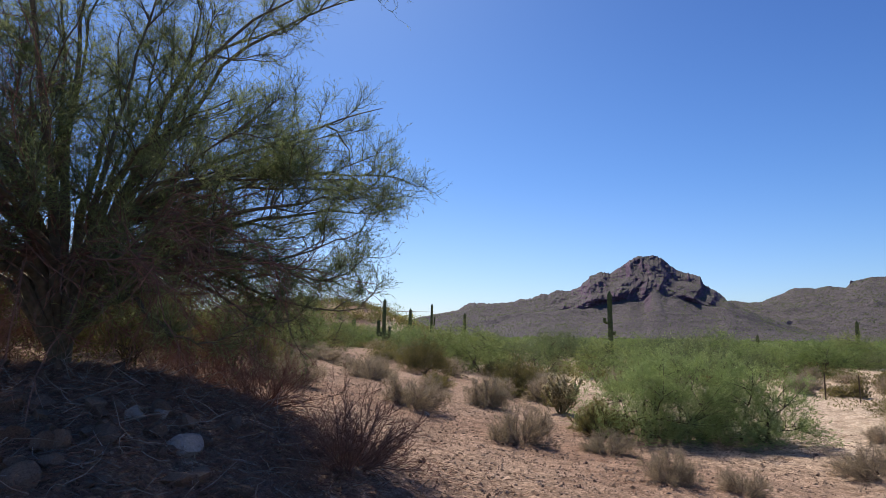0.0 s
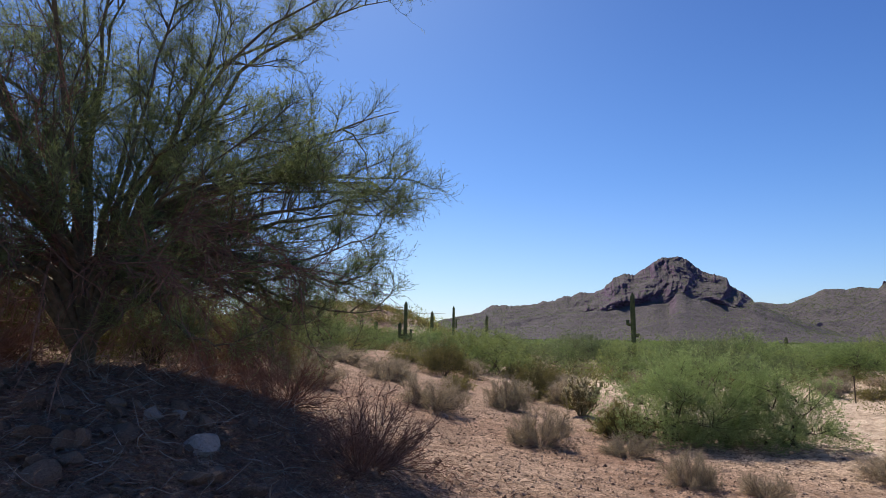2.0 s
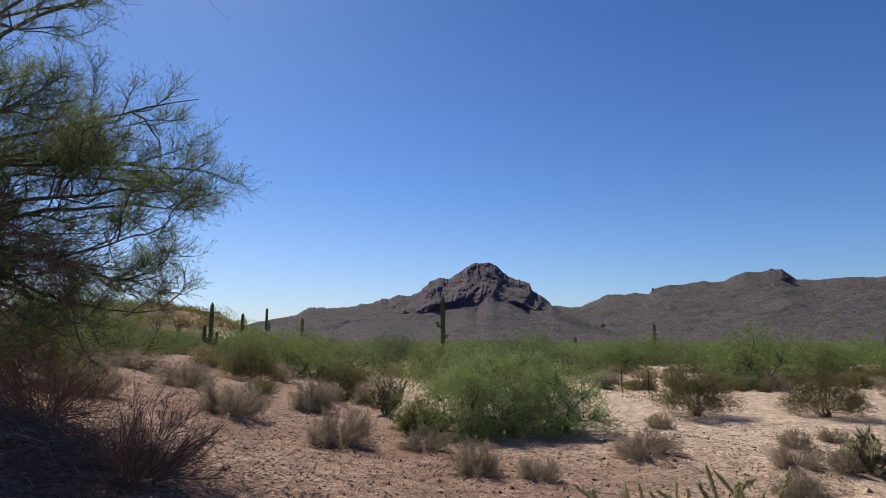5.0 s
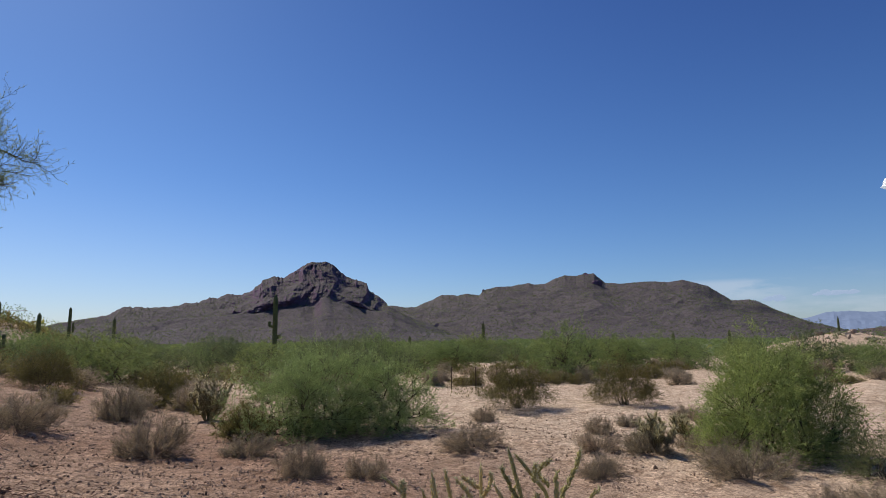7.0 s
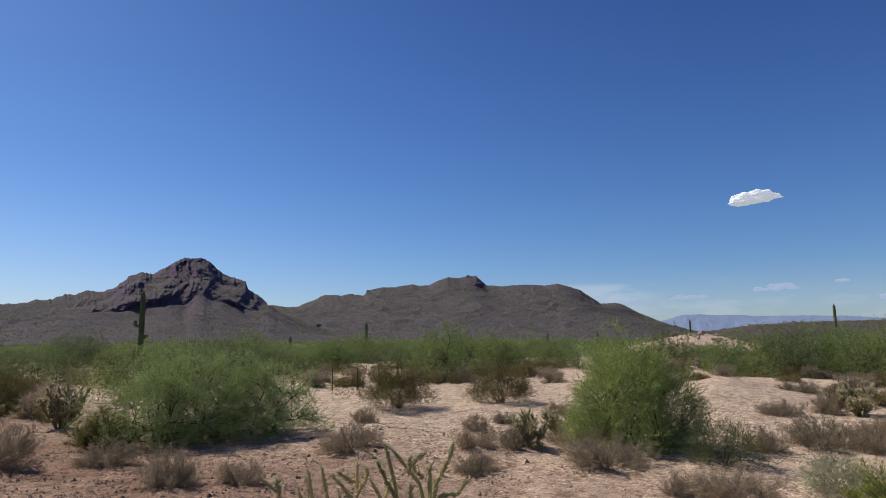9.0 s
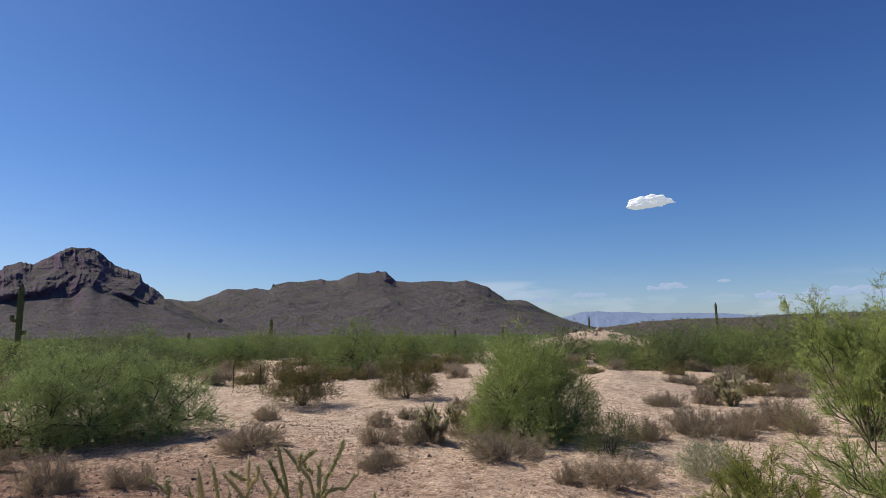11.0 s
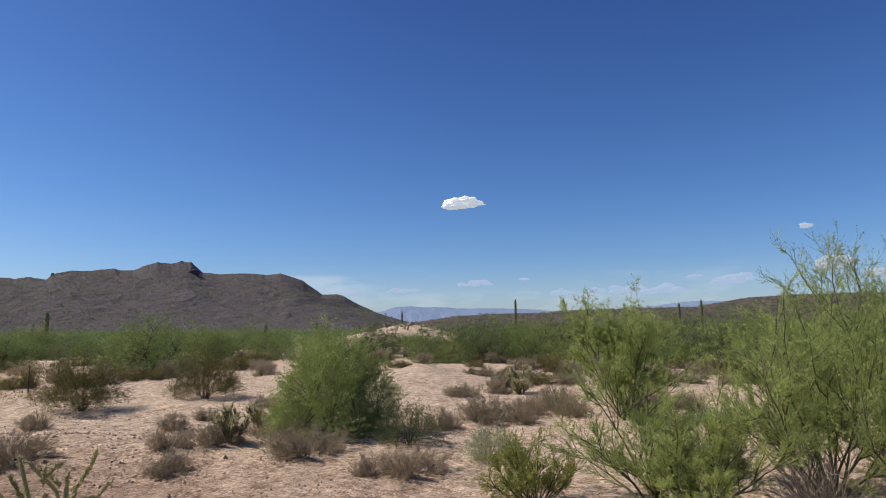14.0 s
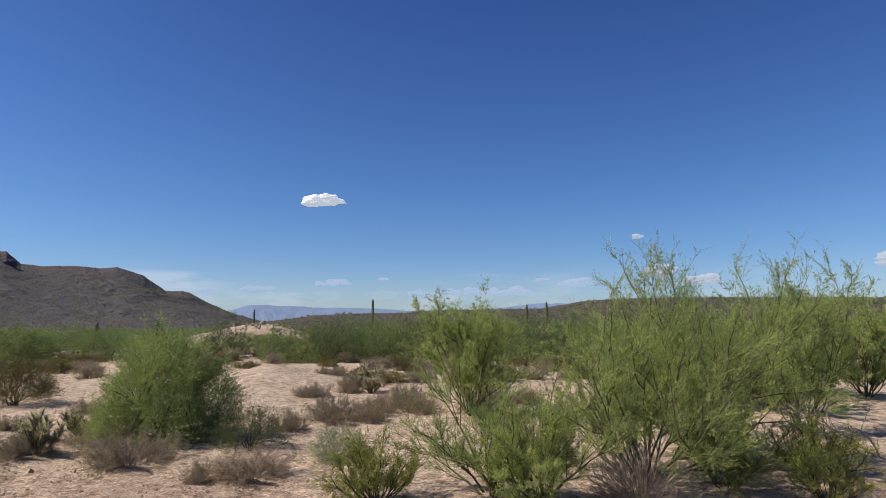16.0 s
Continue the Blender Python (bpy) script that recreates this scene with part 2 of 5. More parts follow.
M_SILVER = plant_mat("silver_green_leaf", (0.34, 0.35, 0.27), (0.56, 0.57, 0.46))
M_STRAW = plant_mat("straw_tip", (0.285, 0.228, 0.19), (0.49, 0.405, 0.345), 0.42)
M_FAR = plant_mat("valley_foliage", (0.15, 0.21, 0.085), (0.31, 0.385, 0.165), 0.42)
M_VALLEY_LIGHT = plant_mat("light_valley_foliage", (0.18, 0.225, 0.085), (0.34, 0.395, 0.165), 0.42)
M_VALLEY_DARK = plant_mat("ironwood_foliage", (0.12, 0.155, 0.085), (0.25, 0.29, 0.16), 0.4)
M_SAGUARO = plant_mat("saguaro_skin", (0.085, 0.105, 0.05), (0.12, 0.14, 0.07), 0.0)
M_SPINE = plant_mat("cactus_spine", (0.45, 0.40, 0.29), (0.72, 0.66, 0.52), 0.4)
M_CHOLLA = plant_mat("cholla_skin", (0.31, 0.275, 0.11), (0.47, 0.415, 0.19), 0.0)
M_YELLOW_CHOLLA = plant_mat("dry_cholla_skin", (0.48, 0.38, 0.17), (0.66, 0.53, 0.27), 0.0)
M_TAN_CHOLLA = plant_mat("weathered_cholla_skin", (0.17, 0.145, 0.08), (0.29, 0.245, 0.15), 0.0)
M_METAL = stone_mat("rusty_steel", (0.06, 0.045, 0.035), (0.12, 0.09, 0.07), 20.0)
# Blue-purple air haze is mixed into the mountain colours, most on the peak.
M_MOUNT_A = mountain_mat("dark_cliff_haze_tint", (0.082, 0.052, 0.098), (0.195, 0.122, 0.18), (0.12, 0.104, 0.114), (0.06, 0.062, 0.05), 0.68, 0.5, 0.1)
M_MOUNT_B = mountain_mat("shrubby_stony_slope", (0.06, 0.05, 0.053), (0.11, 0.09, 0.092), (0.122, 0.105, 0.112), (0.05, 0.05, 0.048), 0.6, 0.6, 0.1)
M_HILL = mountain_mat("low_stony_hill", (0.12, 0.09, 0.08), (0.18, 0.135, 0.118), (0.155, 0.124, 0.11), (0.05, 0.058, 0.04), 0.5, 0.95, 0.22)

# ---- the land ----
def ss(a, b, v):
    t = np.clip((np.asarray(v, float) - a) / (b - a), 0, 1)
    return t * t * (3 - 2 * t)


def bell(x, y, cx, cy, sx, sy, h):
    return h * np.exp(-((x - cx) / sx) ** 2 - ((y - cy) / sy) ** 2)


def height(x, y):
    """The lie of the land: a stony bank to the west, a sandy flat, a wide valley and low hills."""
    x, y = np.asarray(x, float), np.asarray(y, float)
    r, az = np.hypot(x, y), np.degrees(np.arctan2(-x, y))
    bank = 0.22 * 0.8 * np.log1p(np.exp(np.clip((1.5 - x) / 0.8, -30, 30))) * ss(-1, 6, y)
    z = 1.9 * np.tanh(bank / 1.9) * (1 - 0.75 * ss(20, 50, r))
    z = z + bell(x, y, -2.8, 4.8, 2.0, 2.4, 0.45) + bell(x, y, -18, 82, 20, 10, 5.0)
    z = z - 6.5 * ss(38, 150, r) * ss(8, -4, az) * ss(-80, -58, az)
    z = z + bell(x, y, 19.2, 8.9, 1.4, 1.0, 0.3) + bell(x, y, 17.5, 8.0, 2.2, 1.2, 0.25)
    z = z + 0.05 * np.sin(0.9 * x + 1.3 * np.sin(0.5 * y)) * np.cos(0.8 * y + 0.4 * x) * ss(1, 4, r)
    z = z + 0.35 * np.sin(0.11 * x + 1.0) * np.cos(0.13 * y) * ss(15, 60, r)
    z = z + bell(x, y, 67, 34.5, 11, 8, 3.4)
    return z


def value_noise(x, y, seed=0):
    """Smooth random heights on a unit grid, -1 to 1."""
    xi, yi = np.floor(x).astype(np.int64), np.floor(y).astype(np.int64)
    fx, fy = x - xi, y - yi
    fx, fy = fx * fx * (3 - 2 * fx), fy * fy * (3 - 2 * fy)

    def corner(a, b):
        v = np.sin(a * 127.1 + b * 311.7 + seed * 74.7) * 43758.5453
        return 2 * (v - np.floor(v)) - 1

    top = corner(xi, yi) * (1 - fx) + corner(xi + 1, yi) * fx
    low = corner(xi, yi + 1) * (1 - fx) + corner(xi + 1, yi + 1) * fx
    return top * (1 - fy) + low * fy


def fractal(x, y, octaves=5, seed=0, ridged=False):
    out, amp = 0.0, 1.0
    for k in range(octaves):
        v = value_noise(x * 2**k + 17.3 * k, y * 2**k - 9.1 * k, seed + k)
        out = out + amp * ((1 - 2 * np.abs(v)) if ridged else v)
        amp *= 0.5
    return out


def mesh_of(name, verts, quads, material, smooth=False):
    me = bpy.data.meshes.new(name)
    verts, quads = np.asarray(verts, np.float32), np.asarray(quads, np.int32)
    n, k = quads.shape
    me.vertices.add(len(verts))
    me.vertices.foreach_set("co", verts.ravel())
    me.loops.add(n * k)
    me.loops.foreach_set("vertex_index", quads.ravel())
    me.polygons.add(n)
    me.polygons.foreach_set("loop_start", np.arange(0, n * k, k, dtype=np.int32))
    me.polygons.foreach_set("use_smooth", np.full(n, smooth))
    me.update(calc_edges=True)
    me.materials.append(material)
    return me


def join(*pieces):
    """Several (verts, quads) as one."""
    verts, quads, base = [], [], 0
    for v, q in pieces:
        verts.append(v)
        quads.append(q + base)
        base += len(v)
    return np.concatenate(verts), np.concatenate(quads)


def grid_quads(rows, cols):
    i = np.arange(rows * cols).reshape(rows, cols)
    return np.stack([i[:-1, :-1], i[:-1, 1:], i[1:, 1:], i[1:, :-1]], -1).reshape(-1, 4)


def part(name, data, material, parent, label="", smooth=False):
    ob = new(name, data if isinstance(data, bpy.types.Mesh) else mesh_of(name, *data, material, smooth))
    ob.parent = parent
    return tagged(ob, label)


def thing(name, label, category, group=""):
    return tagged(new(name), label, category, group)


def spot(x, y, turn=0.0, size=1.0, sink=0.0, tall=1.0):
    return Matrix.LocRotScale((x, y, float(lie(np.float64(x), np.float64(y))) - 0.01 - sink), Euler((0, 0, radians(turn))), (size, size, size * tall))


def place(ob, m):
    ob.matrix_basis = m
    return ob


def copied(ob, m, label=""):
    c = copy_thing(ob, Matrix())
    c.matrix_basis = m
    return tagged(c, label)


def lie(x, y):
    """The soil's own surface, with its small rises and hollows."""
    return height(x, y) + (0.035 * fractal(x * 0.9, y * 0.9, 4, 3) + 0.012 * fractal(x * 6, y * 6, 3, 5)) * ss(0.8, 3, np.hypot(x, y))


# the ground: one sheet, finest in front of the camera
az_front = np.radians(np.arange(52, -122, -0.3))
az_back = np.radians(np.arange(-122, -308, -6.0))
AZ = np.concatenate([az_front, az_back, [az_front[0] - 2 * math.pi]])
RR = np.concatenate([[0.05], np.geomspace(0.8, 60, 120), np.geomspace(64, 4700, 50)])
gx, gy = -np.sin(AZ)[None] * RR[:, None], np.cos(AZ)[None] * RR[:, None]
gz = lie(gx, gy)
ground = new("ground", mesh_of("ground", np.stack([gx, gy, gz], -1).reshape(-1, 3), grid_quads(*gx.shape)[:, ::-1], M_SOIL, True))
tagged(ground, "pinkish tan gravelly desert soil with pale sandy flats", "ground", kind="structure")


def crest_of(points, az):
    a, e = np.array(points, float).T
    return np.interp(-az, -a, e)


def mountain(name, label, material, points, r_near, r_crest, r_far, seed, rough, cliff, step=0.08, rows=90):
    """A range: its crest seen from the flat rises to the given heights; spurs, gullies and bands of cliff lie on its flanks."""
    a = np.arange(points[0][0], points[-1][0], -step)
    r = np.concatenate([np.linspace(r_near, r_crest, rows), np.linspace(r_crest, r_far, 24)[1:]])
    az, rad = np.meshgrid(np.radians(a), r)
    top = crest_of(points, a)
    jag = (0.13 * fractal(a * 1.7, a * 0 + seed, 4, seed, True) + 0.016 * fractal(a * 7, a * 0 + seed, 2, seed)) * np.clip(top / 4, 0, 1) * max(cliff, 0.4)
    crest = 1.65 + 8 + np.tan(np.radians(top)) * r_crest
    spike = np.tan(np.radians(jag)) * r_crest
    x, y = -np.sin(az) * rad, np.cos(az) * rad
    u = np.clip((rad - r_near) / (r_crest - r_near), 0, 1)
    back = np.clip((rad - r_crest) / (r_far - r_crest), 0, 1)
    spur = fractal(x * 0.0042, y * 0.0042, 4, seed, True)
    fine = fractal(x * 0.016, y * 0.016, 3, seed + 9)
    rib = fractal(x * 0.011, y * 0.011, 4, seed + 3, True)
    w = np.clip(u + (rough * spur + 0.3 * rough * fine + 0.35 * rough * rib) * u * (1 - u) * 2.2, 0, 1)
    slope = w**1.35
    ledge = 0.42 * np.clip(w / 0.62, 0, 1) ** 1.25 + 0.30 * ss(0.60, 0.70, w) + 0.12 * ss(0.70, 0.84, w) + 0.16 * ss(0.84, 0.97, w)
    w = np.clip(w + 0.05 * fractal(x * 0.006, y * 0.006, 3, seed + 7) * u * (1 - u) * 4, 0, 1)
    high = ss(3.0, 4.6, top)[None] * cliff * 0.7
    soft = max(3, int(1.6 / step)) * 2 + 1
    broad = np.convolve(np.pad(crest, soft // 2, mode="edge"), np.ones(soft) / soft, "valid")
    rise = broad[None] + (crest - broad)[None] * ss(0.55, 0.97, u)
    z = -8 + rise * ((slope * (1 - high) + ledge * high) * (1 - back**1.3 * 0.9))
    z = z + spike[None] * u**8 * (1 - back) + crest[None] * (0.016 + 0.03 * cliff) * fractal(x * 0.025, y * 0.025, 5, seed + 5, True) * u * (1 - u) * 3
    ob = new(name, mesh_of(name, np.stack([x, y, z], -1).reshape(-1, 3), grid_quads(*x.shape)[:, ::-1], material, False))
    return tagged(ob, label, "mountain", kind="structure")


def massif(name, label, material, crest, foot, r_near, r_foot, r_crest, seed, step, walls, spurs):
    """A mountain: an apron of scree up to the foot line, then rock to the crest, both given as heights in degrees over the flat by direction; walls sets how much of the upper part stands in tiers of cliff, spurs how far ridges and gullies stand out, in metres."""
    a = np.arange(crest[0][0], crest[-1][0], -step)
    top, low = crest_of(crest, a), np.minimum(crest_of(foot, a), crest_of(crest, a) * 0.93)
    low = np.convolve(np.pad(low, 5, mode="edge"), np.ones(11) / 11, "valid")
    fine = 0.05 * fractal(a * 3.1, a * 0 + seed, 4, seed, True) * np.clip(top / 3, 0, 1)
    top = top + fine * (0.4 + 0.6 * walls)
    apron, rock, behind = np.linspace(0, 1, 56), np.linspace(0, 1, 74)[1:], np.linspace(0, 1, 12)[1:]
    s = np.radians(a) * r_crest
    # scree: a concave slope
    el_a = -0.35 + (low[None] + 0.35) * (apron[:, None] ** 1.25)
    rad_a = r_near + (r_foot - r_near) * apron[:, None] + 0 * a[None]
    # rock: buttresses and broken ledges where the wall is high, plain slopes elsewhere
    stand = walls * ss(0.5, 1.7, top - low)[None] * ss(-6.5, -11.5, a)[None]
    w = rock[:, None] + 0 * a[None]
    hw = w * (top - low)[None] * 30
    bent = w + 0.30 * fractal(s[None] / 150, hw / 120, 3, seed + 4) + 0.10 * fractal(s[None] / 45, hw / 60, 2, seed + 6)
    ledge = 0.3 * w + 0.2 * ss(-0.05, 0.05, bent - 0.3) + 0.25 * ss(-0.06, 0.06, bent - 0.62) + 0.25 * ss(-0.05, 0.05, bent - 0.9)
    rad_r = r_foot + (r_crest - r_foot) * (w * (1 - 0.5 * stand) + ledge * 0.5 * stand)
    wide = 2 * int(0.9 / step) + 1
    even = np.convolve(np.pad(top, wide // 2, mode="edge"), np.ones(wide) / wide, "valid")
    el_r = low[None] + (even - low)[None] * w + (top - even)[None] * ss(0.35, 1.0, w) ** 2
    el, rad = np.concatenate([el_a, el_r]), np.concatenate([rad_a, rad_r])
    h = np.tan(np.radians(el)) * rad
    u = np.concatenate([apron * 0.5, 0.5 + 0.5 * rock])[:, None]
    cliff = stand * ss(0.47, 0.54, u)
    sx = s[None] + 22 * fractal(s[None] / 120, h / 70, 2, seed + 12)
    rib = fractal(sx / 150, h / 210, 4, seed + 1, True)
    nook = fractal(sx / 48 + 0.5 * rib, h / 95, 4, seed + 2, True)
    chip = fractal(sx / 19, h / 12, 3, seed + 8)
    push = spurs * cliff * ss(0.49, 0.64, u) * (0.9 * rib + 0.55 * nook + 0.14 * chip)
    push = push + 2.6 * fractal(sx / 15, h / 6 + rad / 40, 3, seed + 9) * cliff
    push = push * (1 - 0.8 * ss(0.93, 1.0, u))
    rad = rad - push
    z = 1.66 + np.tan(np.radians(el)) * rad
    px, py = -np.sin(np.radians(a))[None] * rad, np.cos(np.radians(a))[None] * rad
    wx, wy = px + 40 * fractal(px / 200, py / 200, 2, seed + 14), py + 40 * fractal(px / 200, py / 200, 2, seed + 15)
    lumpy = 0.62 * fractal(wx / 190, wy / 190, 4, seed + 5, True) + 0.25 * fractal(px / 55, py / 55, 4, seed + 7)
    z = z + spurs * 0.42 * lumpy * ss(0.04, 0.3, u) * (1 - cliff) * (1 - ss(0.8, 1.0, u))
    # the far side falls away
    rb = rad[-1][None] + behind[:, None] * (r_crest - r_near) * 0.55
    zb = -8 + (z[-1][None] + 8) * (1 - behind[:, None] ** 1.2)
    rad, z = np.concatenate([rad, rb]), np.concatenate([z, zb])
    az = np.radians(a)[None] + 0 * rad
    x, y = -np.sin(az) * rad, np.cos(az) * rad
    ob = new(name, mesh_of(name, np.stack([x, y, z], -1).reshape(-1, 3), grid_quads(*x.shape)[:, ::-1], material, False))
    return tagged(ob, label, "mountain", kind="structure")


PEAK_CREST = [(8, 0), (3.5, 0.8), (1, 1.6), (-0.6, 1.92), (-1.1, 2.0), (-1.7, 2.4), (-2.3, 2.72), (-4.2, 2.68), (-6.5, 2.87), (-6.9, 3.08), (-8.0, 3.2), (-8.9, 3.6), (-9.6, 3.56), (-10.3, 3.98), (-10.8, 3.98), (-11.2, 3.82), (-12.5, 4.27), (-12.7, 4.62), (-13.2, 4.9), (-13.35, 5.26), (-14.4, 5.62), (-15.1, 5.48), (-16.1, 6.03), (-17.3, 6.88), (-17.7, 7.02), (-18.1, 6.92), (-18.6, 7.04), (-19.2, 6.99), (-19.65, 6.68), (-20.8, 5.72), (-21.9, 5.36), (-22.75, 5.04), (-23.0, 4.42), (-24.1, 3.68), (-24.6, 3.3), (-24.88, 2.5), (-25.6, 2.15), (-28, 1.3), (-32, 0)]
PEAK_FOOT = [(8, -0.2), (1, 0.7), (-2, 1.2), (-5.8, 1.45), (-10.3, 1.95), (-12.7, 2.05), (-14.2, 2.5), (-16.6, 3.05), (-17.9, 2.82), (-18.7, 3.65), (-19.2, 3.7), (-19.8, 3.28), (-20.8, 3.16), (-22.3, 2.6), (-23.6, 2.27), (-24.9, 2.3), (-28, 1.1), (-32, -0.2)]
RIDGE_CREST = [(-17, 0.6), (-22, 2.2), (-24.9, 2.97), (-25.4, 2.98), (-26.3, 2.8), (-27.3, 2.84), (-29.1, 3.6), (-29.7, 3.94), (-30.9, 3.95), (-31.2, 3.85), (-32.1, 4.05), (-33.35, 3.88), (-33.7, 4.36), (-35, 4.65), (-36.3, 4.69), (-37.9, 4.96), (-38.5, 4.82), (-39.5, 4.85), (-40.3, 5.28), (-41.3, 5.6), (-42.3, 5.5), (-43, 5.67), (-43.9, 5.7), (-44.2, 5.44), (-44.9, 4.82), (-46.3, 4.7), (-48.8, 4.82), (-50.2, 4.68), (-51.5, 4.84), (-52.5, 4.54), (-53.5, 4.2), (-54.5, 3.5), (-55.3, 2.92), (-56.6, 2.96), (-57.3, 2.76), (-58.4, 2.12), (-60.3, 1.25), (-61.5, 0.75), (-64, 0)]
RIDGE_FOOT = [(-17, 0.2), (-24, 1.4), (-30, 1.9), (-36, 2.4), (-44, 2.9), (-52, 2.5), (-58, 1.1), (-64, -0.1)]
FAR_RANGE = [(-54, 0.5), (-60, 1.2), (-61, 1.45), (-62, 1.74), (-63.7, 1.78), (-66.3, 1.7), (-68.4, 1.54), (-71.2, 1.55), (-74.3, 1.46), (-76.4, 1.25), (-81, 1.15), (-85, 1.5), (-88.5, 1.9), (-90.5, 1.86), (-94, 1.6), (-100, 1.38), (-112, 0.86)]
peak = massif("mountain_peak", "dark purple-brown rocky peak with cliff bands above pale talus", M_MOUNT_A, PEAK_CREST, PEAK_FOOT, 1120, 1480, 1720, 11, 0.045, 1.0, 26)
ridge = massif("mountain_ridge", "long brown stony mountain ridge dotted with dark shrubs", M_MOUNT_B, RIDGE_CREST, RIDGE_FOOT, 1500, 2000, 2400, 23, 0.06, 0.0, 30)

# Air haze over the far range is put into its blue base and weak glow.
hz, hn, hl, hb = mat("painted_blue_haze", 1.0, 0.0)
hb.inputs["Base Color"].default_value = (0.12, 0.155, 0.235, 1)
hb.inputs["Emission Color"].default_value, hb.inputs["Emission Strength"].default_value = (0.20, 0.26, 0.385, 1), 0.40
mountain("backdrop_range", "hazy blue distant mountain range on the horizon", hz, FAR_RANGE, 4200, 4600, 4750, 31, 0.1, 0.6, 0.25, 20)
EAST_HILLS = [(-62, 0.0), (-64, 0.35), (-67.9, 0.86), (-70.4, 1.0), (-73.1, 1.05), (-76.4, 1.1), (-78.5, 1.28), (-83.8, 1.36), (-89, 1.4), (-91, 1.75), (-93.2, 2.1), (-97, 2.25), (-104, 2.2), (-112, 2.0), (-124, 1.6)]
east_hill = mountain("hill_east", "low brown stony hills dotted with brush", M_HILL, EAST_HILLS, 170, 420, 560, 37, 0.15, 0.15, 0.2, 50)


# ---- plants: how they grow ----
def unit(v):
    return v / np.maximum(np.linalg.norm(v, axis=-1, keepdims=True), 1e-9)


def grow(rng, start, way, length, segs=4, up=0.1, wiggle=0.15):
    """Bent shoots: (N, segs + 1, 3)."""
    pts, d, p = [start], unit(way), start
    for _ in range(segs):
        d = unit(d + rng.normal(0, wiggle, d.shape) + np.array([0, 0, up]))
        p = p + d * (length / segs)[:, None]
        pts.append(p)
    return np.stack(pts, 1)


def tubes(pts, r0, r1, sides=3):
    """Tapered round shoots along the points."""
    n, k, _ = pts.shape
    tang = unit(np.gradient(pts, axis=1))
    side = unit(np.cross(tang, np.array([0.31, 0.87, 0.38])))
    over = np.cross(tang, side)
    rad = np.asarray(r0)[..., None] * (1 - np.linspace(0, 1, k)) + np.asarray(r1)[..., None] * np.linspace(0, 1, k)
    rad = np.broadcast_to(rad, (n, k))[..., None]
    ang = 2 * math.pi * np.arange(sides) / sides
    ring = [pts + rad * (math.cos(t) * side + math.sin(t) * over) for t in ang]
    v = np.stack(ring, 2).reshape(-1, 3)
    i = np.arange(n * k * sides).reshape(n, k, sides)
    a, b = i[:, :-1], i[:, 1:]
    q = np.stack([a, np.roll(a, -1, 2), np.roll(b, -1, 2), b], -1).reshape(-1, 4)
    return v, q


def shoots(rng, pts, per, lo, hi, spread, up=0.0):
    """Where side shoots start on their parents, and which way they go."""
    n, k, _ = pts.shape
    t = (lo + (hi - lo) * rng.random((n, per))) * (k - 1)
    i = np.minimum(t.astype(int), k - 2)
    f = (t - i)[..., None]
    rows = np.arange(n)[:, None]
    a, b = pts[rows, i], pts[rows, i + 1]
    d = unit(b - a)
    off = unit(np.cross(d, rng.normal(0, 1, d.shape)))
    ang = spread * (0.6 + 0.8 * rng.random((n, per)))[..., None]
    d = unit(d * np.cos(ang) + off * np.sin(ang) + np.array([0, 0, up]))
    return (a * (1 - f) + b * f).reshape(-1, 3), d.reshape(-1, 3)


def blades(rng, pts, per, size, slim, lo=0.1, droop=0.0):
    """Small lance-shaped leaves along shoots."""
    p, d = shoots(rng, pts, per, lo, 1.0, 0.7)
    d = unit(d + np.array([0, 0, -droop]))
    s = size * (0.6 + 0.8 * rng.random((len(p), 1)))
    side = unit(np.cross(d, rng.normal(0, 1, d.shape))) * s * slim
    v = np.stack([p, p + d * s * 0.45 + side, p + d * s, p + d * s * 0.45 - side], 1).reshape(-1, 3)
    return v, np.arange(len(v)).reshape(-1, 4)


def fan(rng, n, low, high, ring=0.1, turn=None):
    """Starts and directions of stems that rise from one root; angles from the vertical in degrees."""
    a = rng.random(n) * 2 * math.pi if turn is None else np.radians(turn)
    t = np.radians(low + (high - low) * rng.random(n) ** 0.75)
    d = np.stack([np.cos(a) * np.sin(t), np.sin(a) * np.sin(t), np.cos(t)], -1)
    return np.stack([np.cos(a), np.sin(a), 0 * a], -1) * ring * rng.random((n, 1)), d


def dome(d, tall, wide):
    """How far it is along each direction to a dome of that height and width."""
    return 1 / np.sqrt((d[:, 0] ** 2 + d[:, 1] ** 2) / (wide / 2) ** 2 + (d[:, 2] / tall) ** 2)


